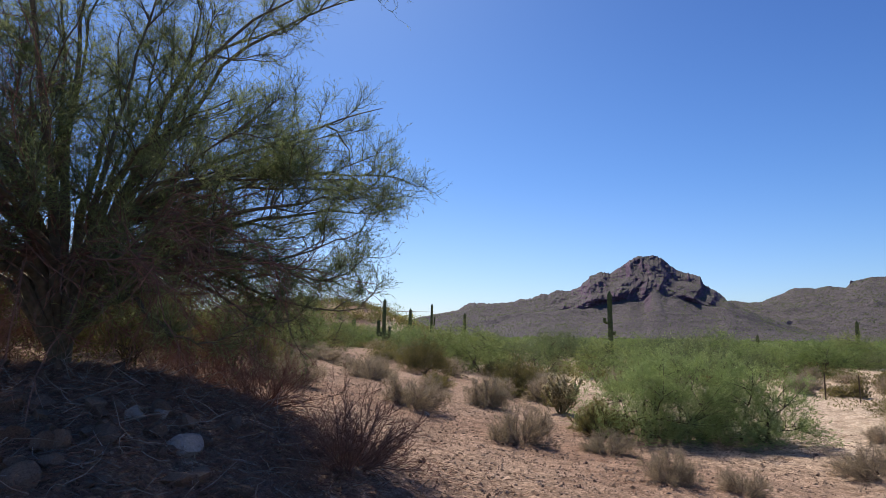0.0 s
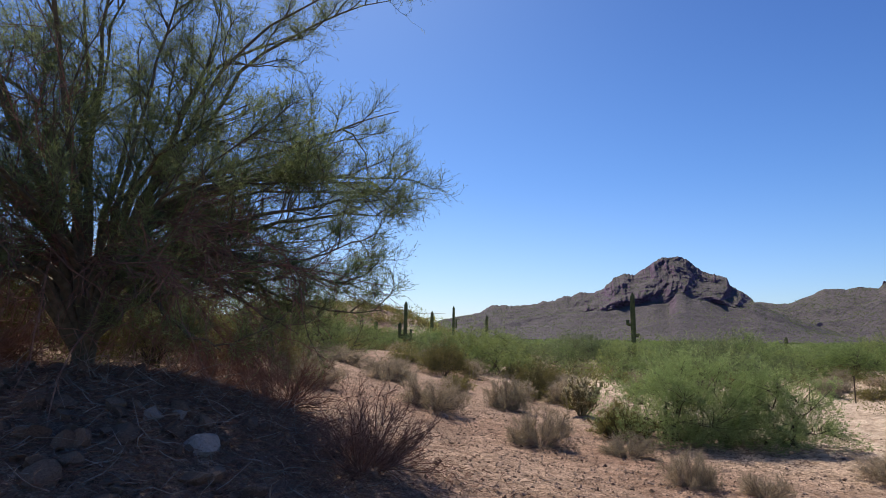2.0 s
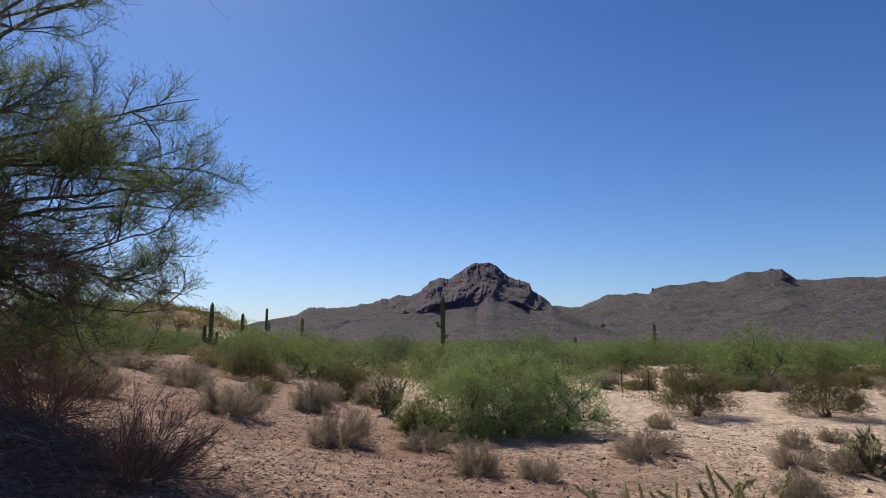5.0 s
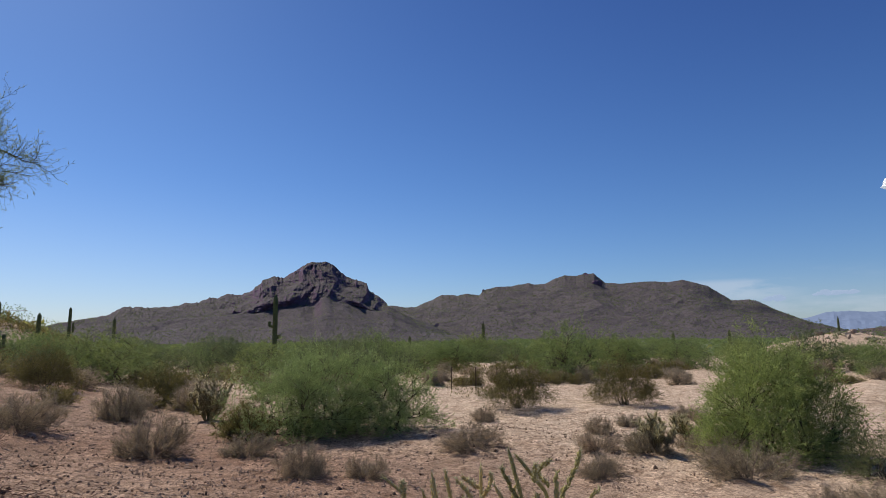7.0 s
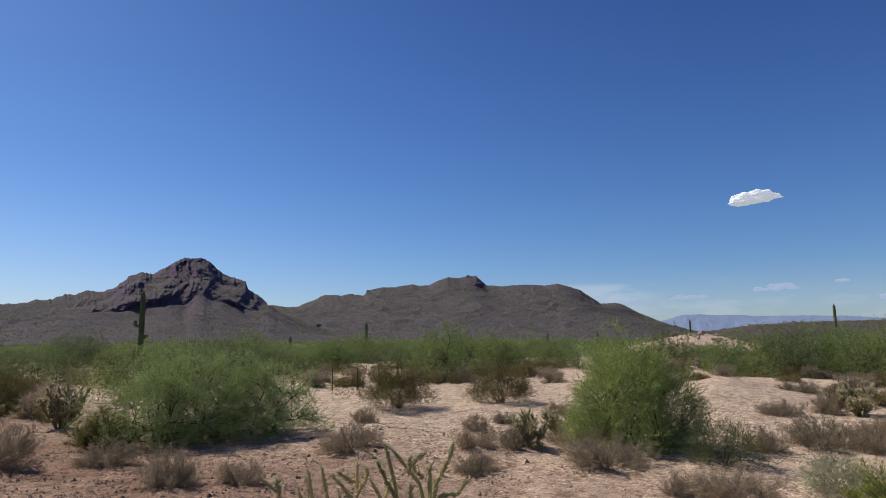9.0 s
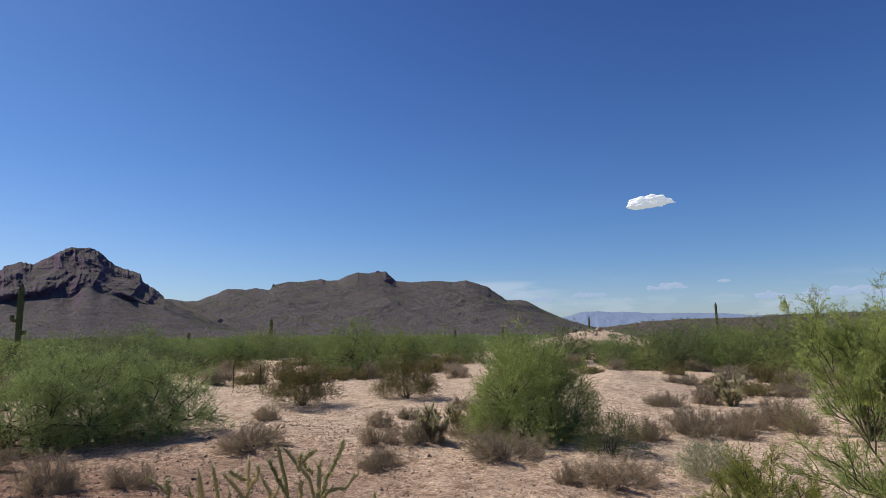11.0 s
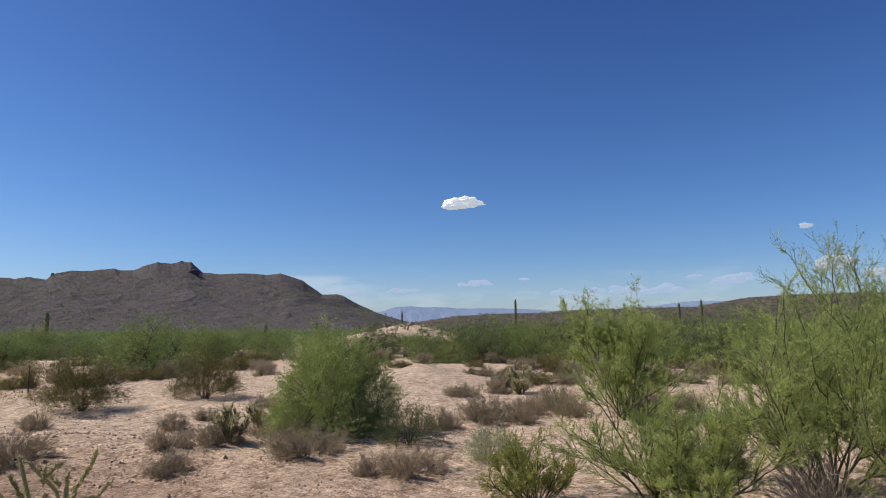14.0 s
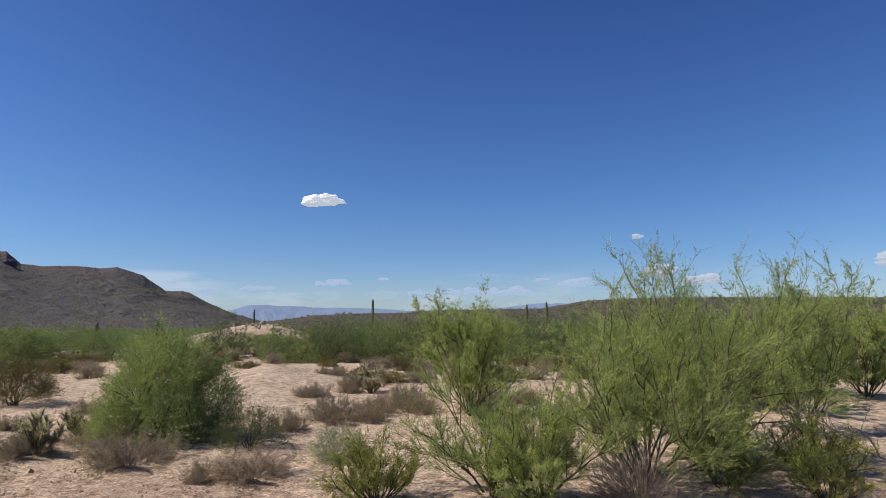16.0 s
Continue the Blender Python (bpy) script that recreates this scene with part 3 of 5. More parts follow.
def shrub(name, label, category, seed, tall, wide, stems, per1, per2, leaf, m_wood, m_leaf, leaves, slim=0.16, thick=0.011, up=0.05, lean=(5, 70), group="", bare=0.25, foot=0.12):
    """A bush: stems from the root, twigs on them, small leaves on those."""
    rng = np.random.default_rng(seed)
    st, d = fan(rng, stems, *lean, ring=foot * wide)
    d = unit(d + st * (0.8 / wide))
    length = dome(d, tall, wide) * (0.72 + 0.28 * rng.random(stems)) * 0.84
    a = grow(rng, st, d, length, 6, up, 0.11)
    p, dd = shoots(rng, a, per1, bare, 0.98, 0.6, 0.15)
    b = grow(rng, p, dd, np.repeat(length, per1) * (0.16 + 0.2 * rng.random(len(p))), 2, 0.05, 0.16)
    p, dd = shoots(rng, b, per2, 0.1, 1.0, 0.65, 0.08)
    c = grow(rng, p, dd, np.repeat(length, per1 * per2) * (0.08 + 0.11 * rng.random(len(p))), 1, 0.03, 0.2)
    root = thing(name, label, category, group)
    part("wood", join(tubes(a, np.full(stems, thick), np.full(stems, thick * 0.3), 4), tubes(b, np.full(len(b), thick * 0.4), np.full(len(b), thick * 0.12))), m_wood, root)
    root_twigs = tubes(c, np.full(len(c), max(thick * 0.2, 0.0014)), np.full(len(c), 0.0008))
    if leaves:
        part("foliage", join(root_twigs, blades(rng, c, leaves, leaf, slim), blades(rng, b, leaves, leaf, slim, 0.35)), m_leaf, root)
    else:
        part("twig_mass", root_twigs, m_leaf, root)
    return root


def clump_shrub(name, label, category, seed, tall, wide, clumps, twigs, strands, leaf, slim, m_wood, m_leaf, group="", puff=0.15, foot=0.08, thick=0.02, deep=0.45, drop=0.1, fine=0.0016, sway=0.55, segs=2, limbs=9, leaflets=0):
    """A bush or small tree with a full crown: limbs from the root, a branch to each clump of foliage, twigs fanning out there with fine leaves on them."""
    rng = np.random.default_rng(seed)
    k = np.arange(clumps) + 0.5
    turn = 2.39996 * k + rng.normal(0, 0.25, clumps)
    up = np.clip(k / clumps + rng.normal(0, 0.05, clumps), 0.02, 0.995)
    level = np.sqrt(1 - up**2)
    ball = np.stack([np.cos(turn) * level, np.sin(turn) * level, up], -1) * (deep + (1 - deep) * rng.random((clumps, 1)) ** 0.55)
    uneven = 1 + 0.11 * np.sin(3 * turn + seed) * level + 0.08 * np.sin(5 * turn + 2 * seed) + 0.05 * rng.normal(0, 1, clumps)
    mid = ball * np.array([wide / 2, wide / 2, tall]) * uneven[:, None] * (1 - 0.8 * puff)
    mid[:, 2] = np.maximum(mid[:, 2], drop * tall * (0.6 + 0.8 * rng.random(clumps)))
    # limbs
    ends = mid[rng.choice(clumps, limbs, replace=False)] * np.array([0.8, 0.8, 0.92])
    a = rng.random(limbs) * 6.28
    st = np.stack([np.cos(a), np.sin(a), 0 * a], -1) * foot * wide * rng.random((limbs, 1))
    t = np.linspace(0, 1, 9)[None, :, None]
    knee = st * 0.7 + ends * 0.3 + np.array([0, 0, 0.25]) * np.linalg.norm(ends, axis=1)[:, None] + rng.normal(0, 0.06 * wide, (limbs, 3))
    limb = (1 - t) ** 2 * st[:, None] + 2 * t * (1 - t) * knee[:, None] + t * t * ends[:, None]
    limb = limb + rng.normal(0, 0.02, limb.shape) * np.sin(np.pi * t)
    limb[:, 0, 2] -= 0.05
    # a branch from the nearest lower place on a limb to each clump
    spots = limb[:, 1:].reshape(-1, 3)
    gap = np.linalg.norm(mid[:, None] - spots[None], axis=2) + 1.2 * np.maximum(0, spots[None, :, 2] - mid[:, None, 2] * 0.85)
    near = spots[np.argmin(gap, 1)]
    s = np.linspace(0, 1, 5)[None, :, None]
    bow = 0.5 * (near + mid) + rng.normal(0, 0.016 * wide, mid.shape) + np.array([0, 0, 0.03 * tall])
    stem = (1 - s) ** 2 * near[:, None] + 2 * s * (1 - s) * bow[:, None] + s * s * mid[:, None]
    size = puff * wide * (0.7 + 0.6 * rng.random(clumps))
    out = np.repeat(unit(mid + np.array([0, 0, 0.1])), twigs, 0)
    p = np.repeat(mid, twigs, 0) + rng.normal(0, 0.42, (clumps * twigs, 3)) * np.repeat(size, twigs)[:, None]
    p[:, 2] = np.maximum(p[:, 2], 0.02)
    tw = grow(rng, p, unit(out * 0.6 + np.array([0, 0, 0.2]) + rng.normal(0, sway, p.shape)), np.repeat(size, twigs) * rng.uniform(0.5, 1.3, len(p)), segs, -0.04, 0.25)
    root = thing(name, label, category, group)
    for one in limb:
        part("limb", tubes(one[None], [thick * rng.uniform(0.6, 1.1)], [thick * 0.25], 5), m_wood, root, smooth=True)
    part("branch_mass", tubes(stem, np.full(clumps, thick * 0.3), np.full(clumps, thick * 0.12), 3), m_wood, root)["kind"] = "stuff"
    leafy = [tubes(tw, np.full(len(tw), fine), np.full(len(tw), fine * 0.5)), blades(rng, tw, strands, leaf, slim, 0.0)]
    if leaflets:
        leafy.append(blades(rng, tw, leaflets, leaf * 0.5, 0.15, 0.0))
    part("foliage", join(*leafy), m_leaf, root)
    return root


def palo_verde(name, label, seed, base, trunk_r, limbs, per=(9, 9, 7), m_bark=None, m_leaf=None, leaf=0.05, leaves=4, size=(0.5, 0.45, 0.4), thin=0.004, group="", droop=0.0, slim=0.12, thick=0.45, low=0.22, foot=0.0):
    """A palo verde: limbs given as (turn, angle from the vertical, length, bend up), each branching three times into fine green twigs."""
    rng = np.random.default_rng(seed)
    root = thing(name, label, "tree", group)
    turn, tilt, length, bend = np.array(limbs, float).T
    n = len(turn)
    d = np.stack([np.cos(np.radians(turn)) * np.sin(np.radians(tilt)), np.sin(np.radians(turn)) * np.sin(np.radians(tilt)), np.cos(np.radians(tilt))], -1)
    a0 = unit(d * np.array([1, 1, 0]) + 1e-6) * (trunk_r * 0.5 + foot * rng.random((n, 1))) + np.array([0, 0, 1.0]) * base * rng.random((n, 1))
    pts, way, p = [a0], d, a0
    for _ in range(9):
        way = unit(way + rng.normal(0, 0.11, way.shape) + np.stack([0 * bend, 0 * bend, bend], -1))
        p = p + way * (length / 9)[:, None]
        pts.append(p)
    a = np.stack(pts, 1)
    bole = grow(rng, np.array([[0, 0, -0.25]]), np.array([[0.03, 0.02, 1.0]]), np.array([base + 0.35]), 5, 0.1, 0.06)
    part("trunk", tubes(bole, [trunk_r * 1.25], [trunk_r * 0.8], 10), m_bark, root, smooth=True)
    for k in range(n):
        part("limb", tubes(a[k : k + 1], [trunk_r * thick * (0.5 + 0.5 * length[k] / length.max())], [thin * 1.6], 6), m_bark, root, smooth=True)
    p, dd = shoots(rng, a, per[0], low, 1.0, 0.6, 0.05 - droop)
    lb = np.repeat(length, per[0]) * size[0] * (0.35 + 0.55 * rng.random(len(p)))
    b = grow(rng, p, dd, lb, 6, 0.03 - droop, 0.14)
    p, dd = shoots(rng, b, per[1], 0.12, 1.0, 0.6, 0.04 - droop)
    lc = np.repeat(lb, per[1]) * size[1] * (0.4 + 0.6 * rng.random(len(p)))
    c = grow(rng, p, dd, lc, 4, 0.03 - droop, 0.16)
    p, dd = shoots(rng, c, per[2], 0.1, 1.0, 0.6, 0.06)
    ld = np.clip(np.repeat(lc, per[2]) * size[2], 0.08, 0.5) * (0.5 + 0.7 * rng.random(len(p)))
    e = grow(rng, p, dd, ld, 1, 0.02, 0.15)
    part("branch_mass", join(tubes(b, thin * 1.8 + lb * 0.006, np.full(len(b), thin), 4), tubes(c, np.full(len(c), thin * 1.3), np.full(len(c), thin * 0.6))), m_bark, root)["kind"] = "stuff"
    sprays = [tubes(e, np.full(len(e), thin * 0.75), np.full(len(e), thin * 0.25))]
    if leaves:
        sprays.append(blades(rng, e, leaves, leaf, slim))
    part("foliage", join(*sprays), m_leaf, root)
    return root


def old_palo_verde(name, label, seed, frame_limbs, turns, per, m_wood, m_leaf, girth, leaf, slim, leaves):
    """A big old palo verde: crooked limbs given as (across, up) in metres from its foot, repeated round the trunk by turns of (degrees, size, which), each branching three times into fine curling green twigs."""
    rng = np.random.default_rng(seed)
    lines = []
    for turn, size, which in turns:
        for k in which:
            p = np.array(frame_limbs[k], float) * np.array([size, 0.5 + 0.5 * size])
            way = np.concatenate([[0], np.cumsum(np.hypot(*np.diff(p, axis=0).T))])
            at = np.linspace(0, way[-1], 15)
            a = radians(turn)
            x, z = np.interp(at, way, p[:, 0]), np.interp(at, way, p[:, 1])
            line = np.stack([x * math.cos(a), x * math.sin(a), z], -1)
            line += np.cumsum(rng.normal(0, 0.035, line.shape), 0) * np.linspace(0, 1, 15)[:, None] ** 0.7
            lines.append(line)
    a = np.stack(lines)
    length = np.linalg.norm(np.diff(a, axis=1), axis=2).sum(1)
    n = len(a)
    root = thing(name, label, "tree")
    bole = grow(rng, np.array([[0, 0, -0.35]]), np.array([[0.06, 0.02, 1.0]]), np.array([1.0]), 7, 0.1, 0.06)
    part("trunk", tubes(bole, [girth * 1.5], [girth * 0.9], 10), m_wood, root, smooth=True)
    for k in range(n):
        g = girth * rng.uniform(0.45, 0.8)
        part("limb", join(tubes(a[k : k + 1, :8], [g], [g * 0.42], 7), tubes(a[k : k + 1, 7:], [g * 0.42], [0.005], 6)), m_wood, root, smooth=True)
    p, d = shoots(rng, a, per[0], 0.32, 1.0, 0.75, 0.08)
    t = np.clip(np.linalg.norm(p - np.repeat(a[:, 0], per[0], 0), axis=1) / np.repeat(length, per[0]), 0, 1)
    lb = np.repeat(np.clip(length, 2.2, 4.6), per[0]) * 0.31 * (1 - 0.5 * t) * rng.uniform(0.55, 1.2, len(p))
    b = grow(rng, p, d, lb, 7, 0.05, 0.2)
    p, d = shoots(rng, b, per[1], 0.12, 1.0, 0.75, 0.08)
    lc = np.repeat(lb, per[1]) * 0.42 * rng.uniform(0.4, 1.1, len(p))
    c = grow(rng, p, d, lc, 5, 0.07, 0.26)
    p, d = shoots(rng, c, per[2], 0.08, 1.0, 0.75, 0.08)
    e = grow(rng, p, d, rng.uniform(0.1, 0.27, len(p)), 3, 0.1, 0.3)
    part("branch_mass", join(tubes(b, 0.005 + 0.006 * lb, np.full(len(b), 0.0028), 4), tubes(c, np.full(len(c), 0.0036), np.full(len(c), 0.0016))), m_wood, root)["kind"] = "stuff"
    part("foliage", join(tubes(e, np.full(len(e), 0.0019), np.full(len(e), 0.0008)), blades(rng, e, leaves, leaf, slim, 0.05)), m_leaf, root)
    return root


# ---- cacti ----
def ribbed(rng, path, radius, ribs=14, depth=0.1, lean=None):
    """A ribbed column along a path of (x, y, z), rounded at its tip."""
    path = np.asarray(path, float)
    k = len(path)
    tang = unit(np.gradient(path, axis=0))
    side = unit(np.cross(tang, np.array([0.2, 0.95, 0.1])))
    over = np.cross(tang, side)
    s = ribs * 4
    ang = 2 * math.pi * np.arange(s) / s
    rib = 1 + depth * np.cos(ang * ribs)
    v = path[:, None] + (radius[:, None] * rib[None])[..., None] * (np.cos(ang)[None, :, None] * side[:, None] + np.sin(ang)[None, :, None] * over[:, None])
    i = np.arange(k * s).reshape(k, s)
    a, b = i[:-1], i[1:]
    return v.reshape(-1, 3), np.stack([a, np.roll(a, -1, 1), np.roll(b, -1, 1), b], -1).reshape(-1, 4)


def column(tall, r, n=16):
    t = np.linspace(0, 1, n)
    rad = r * (0.82 + 0.3 * np.sin(np.pi * np.clip(t, 0, 1) * 0.8)) * np.sqrt(np.clip(1 - np.clip((t - 0.93) / 0.07, 0, 1) ** 2, 0.002, 1))
    return t, rad


def saguaro(name, label, seed, tall, r, arms):
    """arms: (height it leaves the trunk, turn, reach, rise)."""
    rng = np.random.default_rng(seed)
    root = thing(name, label, "cactus")
    t, rad = column(tall, r, 18)
    path = np.stack([0.016 * np.sin(3 * t + seed), 0.016 * np.cos(2 * t + seed), -0.3 + t * (tall + 0.3)], -1)
    part("trunk", ribbed(rng, path, rad), M_SAGUARO, root, smooth=True)
    for z, turn, reach, rise in arms:
        q, rr = column(1, r * 0.68, 14)
        out = reach * np.sin(np.clip(q / 0.35, 0, 1) * math.pi / 2)
        lift = np.where(q < 0.35, 0.25 * reach * (q / 0.35) ** 2, 0.25 * reach + rise * (q - 0.35) / 0.65)
        c, s = math.cos(radians(turn)), math.sin(radians(turn))
        part("arm", ribbed(rng, np.stack([c * out, s * out, z + lift], -1), rr, 11), M_SAGUARO, root, smooth=True)
    return root


def cholla(name, label, seed, tall, wide, stems, per, joint=0.034, spines=26, spine=0.028, fine=3, m_skin=None, lean=(4, 62), detail=1, spread=0.09, given=(), high=0.3):
    """Jointed, knobbly arms that branch twice, set with pale spines."""
    rng = np.random.default_rng(seed)
    root = thing(name, label, "cactus")
    st, d = fan(rng, stems, *lean, 0.08 * wide)
    length = dome(d, tall, wide) * rng.uniform(0.55, 0.8, stems)
    bent = 0.12
    if given:
        turn, tilt, length = np.array(given, float).T
        turn, tilt, bent = np.radians(turn), np.radians(tilt), 0.05
        d = np.stack([np.cos(turn) * np.sin(tilt), np.sin(turn) * np.sin(tilt), np.cos(tilt)], -1)
        st = d * np.array([0.1, 0.1, 0])
    a = grow(rng, st, d, length, 10, 0.06 if not given else -0.01, bent)
    p, dd = shoots(rng, a, per, high, 0.97, 0.7, 0.2)
    b = grow(rng, p, dd, np.clip(np.repeat(length, per) * rng.uniform(0.2, 0.42, len(p)), 0.08, 0.4) * (0.45 if given else 1.0), 8, 0.06, 0.1)
    p, dd = shoots(rng, b, fine, 0.3, 0.95, 0.75, 0.2)
    c = grow(rng, p, dd, rng.uniform(0.05, 0.14, len(p)) * (0.5 if given else 1.0), 4, 0.06, 0.1)
    clothe(rng, root, ((a, joint * 0.5, spines), (b, joint * 0.46, spines // 2), (c, joint * 0.42, spines // 4)), detail, spine, spread, m_skin)
    return root


def armed_cholla(name, label, seed, arms, joint, m_skin, deep=0.05):
    """A cholla whose arms are laid out one by one, as (across, up) in metres from its foot."""
    rng = np.random.default_rng(seed)
    root = thing(name, label, "cactus")
    lines = []
    for arm in arms:
        p = np.array(arm, float)
        way = np.concatenate([[0], np.cumsum(np.hypot(*np.diff(p, axis=0).T))])
        at = np.linspace(0, way[-1], 17)
        y = rng.normal(0, deep) * np.linspace(0.6, 1, 17)
        lines.append(np.stack([np.interp(at, way, p[:, 0]), y, np.interp(at, way, p[:, 1])], -1))
    lines = np.stack(lines)
    lines[:, 1:-1] += rng.normal(0, 0.0012, lines[:, 1:-1].shape)
    clothe(rng, root, [(one[None], joint * rng.uniform(0.85, 1.15), int(900 * np.linalg.norm(one[0] - one[-1]) + 90)) for one in lines], 5, 0.006, 0.09, m_skin, 0.011)
    fruit = []
    for one in lines[rng.choice(len(lines), 5, replace=False)]:
        p, d = shoots(rng, one[None], 3, 0.86, 1.0, 0.8, 0.3)
        stalk = grow(rng, p, d, rng.uniform(0.006, 0.012, 3), 4, 0.1, 0.1)
        fruit.append(tubes(stalk, np.full(3, joint * 0.45), np.full(3, joint * 0.3), 7))
    part("bud_cluster", join(*fruit), m_skin, root)
    return root


def clothe(rng, root, groups, detail, spine, spread, m_skin, knot=0.0):
    """Knobbly skin and spines over the arms; knot: how far apart the knobs sit along an arm, where its length should tell."""
    skins, cover = [], []
    for pts, rr, many in groups:
        if knot:
            detail = max(2, int(np.linalg.norm(np.diff(pts[0], axis=0), axis=1).sum() / knot * 2 / (pts.shape[1] - 1)))
        k0 = pts.shape[1]
        k = (k0 - 1) * detail + 1
        at = np.linspace(0, k0 - 1, k)
        i = np.minimum(at.astype(int), k0 - 2)
        pts2 = pts[:, i] * (1 - (at - i))[None, :, None] + pts[:, i + 1] * (at - i)[None, :, None]
        sides = 9
        v, q = tubes(pts2, np.full(len(pts), rr), np.full(len(pts), rr * 0.85), sides)
        core = np.repeat(pts2.reshape(-1, 3), sides, 0)
        row, col = np.divmod(np.arange(k * sides), sides)
        knob = 1 + (0.42 if knot else 0.2) * np.cos(2 * math.pi * (col * 4 / sides + row * 0.5))
        neck = 1 - 0.28 * (np.cos(math.pi * row / max(4, 2 * detail)) ** 24)
        tip = np.sqrt(np.clip((k - 1 - row) / 2.5, 0.02, 1))
        skins.append((core + (v - core) * np.tile(knob * neck * tip, len(pts))[:, None], q))
        cover.append(blades(rng, pts, many, spine + rr, spread, 0.02))
    part("jointed_body", join(*skins), m_skin or M_TAN_CHOLLA, root)
    part("spine_cover", join(*cover), M_SPINE, root)


# ---- the big palo verde on the bank ----
BOUGHS = [
    [(0.0, 0.35), (-0.05, 1.86), (-0.02, 2.71), (0.02, 3.61), (0.2, 4.9)],
    [(-0.02, 0.3), (-0.12, 1.3), (-0.14, 2.4), (-0.16, 2.97), (-0.19, 3.54), (-0.4, 4.8)],
    [(-0.03, 0.3), (-0.1, 1.3), (-0.16, 2.0), (-0.37, 2.47), (-0.65, 2.68), (-1.9, 3.4)],
    [(0.02, 0.25), (0.14, 0.8), (0.29, 1.24), (0.44, 1.76), (0.97, 2.57), (1.32, 3.29), (1.67, 3.69), (2.33, 4.13), (3.3, 4.6)],
    [(0.02, 0.3), (0.14, 0.9), (0.37, 1.36), (1.06, 1.97), (1.87, 2.36), (2.67, 2.78), (3.5, 3.22)],
    [(0.02, 0.3), (0.2, 1.17), (0.85, 1.88), (1.63, 2.19), (2.69, 2.29), (3.3, 2.27)],
    [(0.02, 0.25), (0.17, 0.95), (0.84, 1.29), (1.91, 1.65), (2.9, 1.82), (3.45, 1.9)],
    [(0.04, 0.2), (0.4, 0.97), (1.06, 1.19), (1.75, 1.16), (2.33, 0.98), (2.85, 0.93), (3.2, 1.02)],
    [(0.05, 0.3), (0.3, 1.2), (0.6, 2.2), (0.95, 3.3), (1.2, 4.3)],
    [(0.04, 0.2), (0.6, 0.95), (1.06, 1.0), (1.59, 0.8), (2.1, 0.5), (2.5, 0.34)],
]
TURNS = [(0, 0.94, (0, 1, 2, 3, 4, 5, 6, 7, 8, 9)), (30, 0.9, (3, 4, 5, 6)), (-28, 0.81, (3, 5, 6, 7)), (-24, 0.8, (9,)), (68, 0.8, (3, 6, 9)), (-66, 0.72, (5, 6, 9)), (-128, 0.8, (7, 9)), (175, 0.8, (7, 9)), (112, 0.85, (3, 5)), (-110, 0.75, (3, 6)), (150, 0.85, (4, 6)), (-150, 0.85, (3, 5)), (14, 0.82, (0, 4, 6)), (-50, 0.9, (8,)), (-12, 0.84, (5, 7)), (178, 0.6, (3, 4, 5)), (-165, 0.5, (3, 8)), (20, 0.72, (8,))]
tree = old_palo_verde("palo_verde_tree", "large dark palo verde tree with fine curling green twigs", 5, BOUGHS, TURNS, (12, 11, 8), M_BARK, M_PALO, 0.085, 0.04, 0.06, 5)
rng = np.random.default_rng(15)
st, d = fan(rng, 90, 30, 105, 0.5)
dead = grow(rng, st + np.array([0, 0, 1.0]), d, rng.uniform(1.3, 3.1, 90), 9, -0.04, 0.24)
p, d = shoots(rng, dead, 16, 0.2, 1.0, 0.8, -0.15)
dead2 = grow(rng, p, d, rng.uniform(0.25, 0.8, len(p)), 4, -0.06, 0.2)
p, d = shoots(rng, dead2, 5, 0.1, 1.0, 0.7, -0.05)
dead3 = grow(rng, p, d, rng.uniform(0.1, 0.35, len(p)), 1, -0.03, 0.2)
part("dead_wood", join(tubes(dead, np.full(90, 0.010), np.full(90, 0.003), 4), tubes(dead2, np.full(len(dead2), 0.004), np.full(len(dead2), 0.0015)), tubes(dead3, np.full(len(dead3), 0.003), np.full(len(dead3), 0.001))), M_DRY_DARK, tree, "dead reddish brown twigs")
place(tree, spot(-3.6, 5.75, 32))


# ---- palo verdes by the sandy flat ----
def vase(seed, n, low, high, short, long, bend=0.03):
    """Limbs that rise from one root like a vase: turn, angle from the vertical, length, bend."""
    r = np.random.default_rng(seed)
    return [(137.5 * k + r.uniform(-25, 25), low + (high - low) * ((k + 0.5) / n) ** 0.8, short + (long - short) * r.random(), bend + r.uniform(-0.02, 0.03)) for k in range(n)]


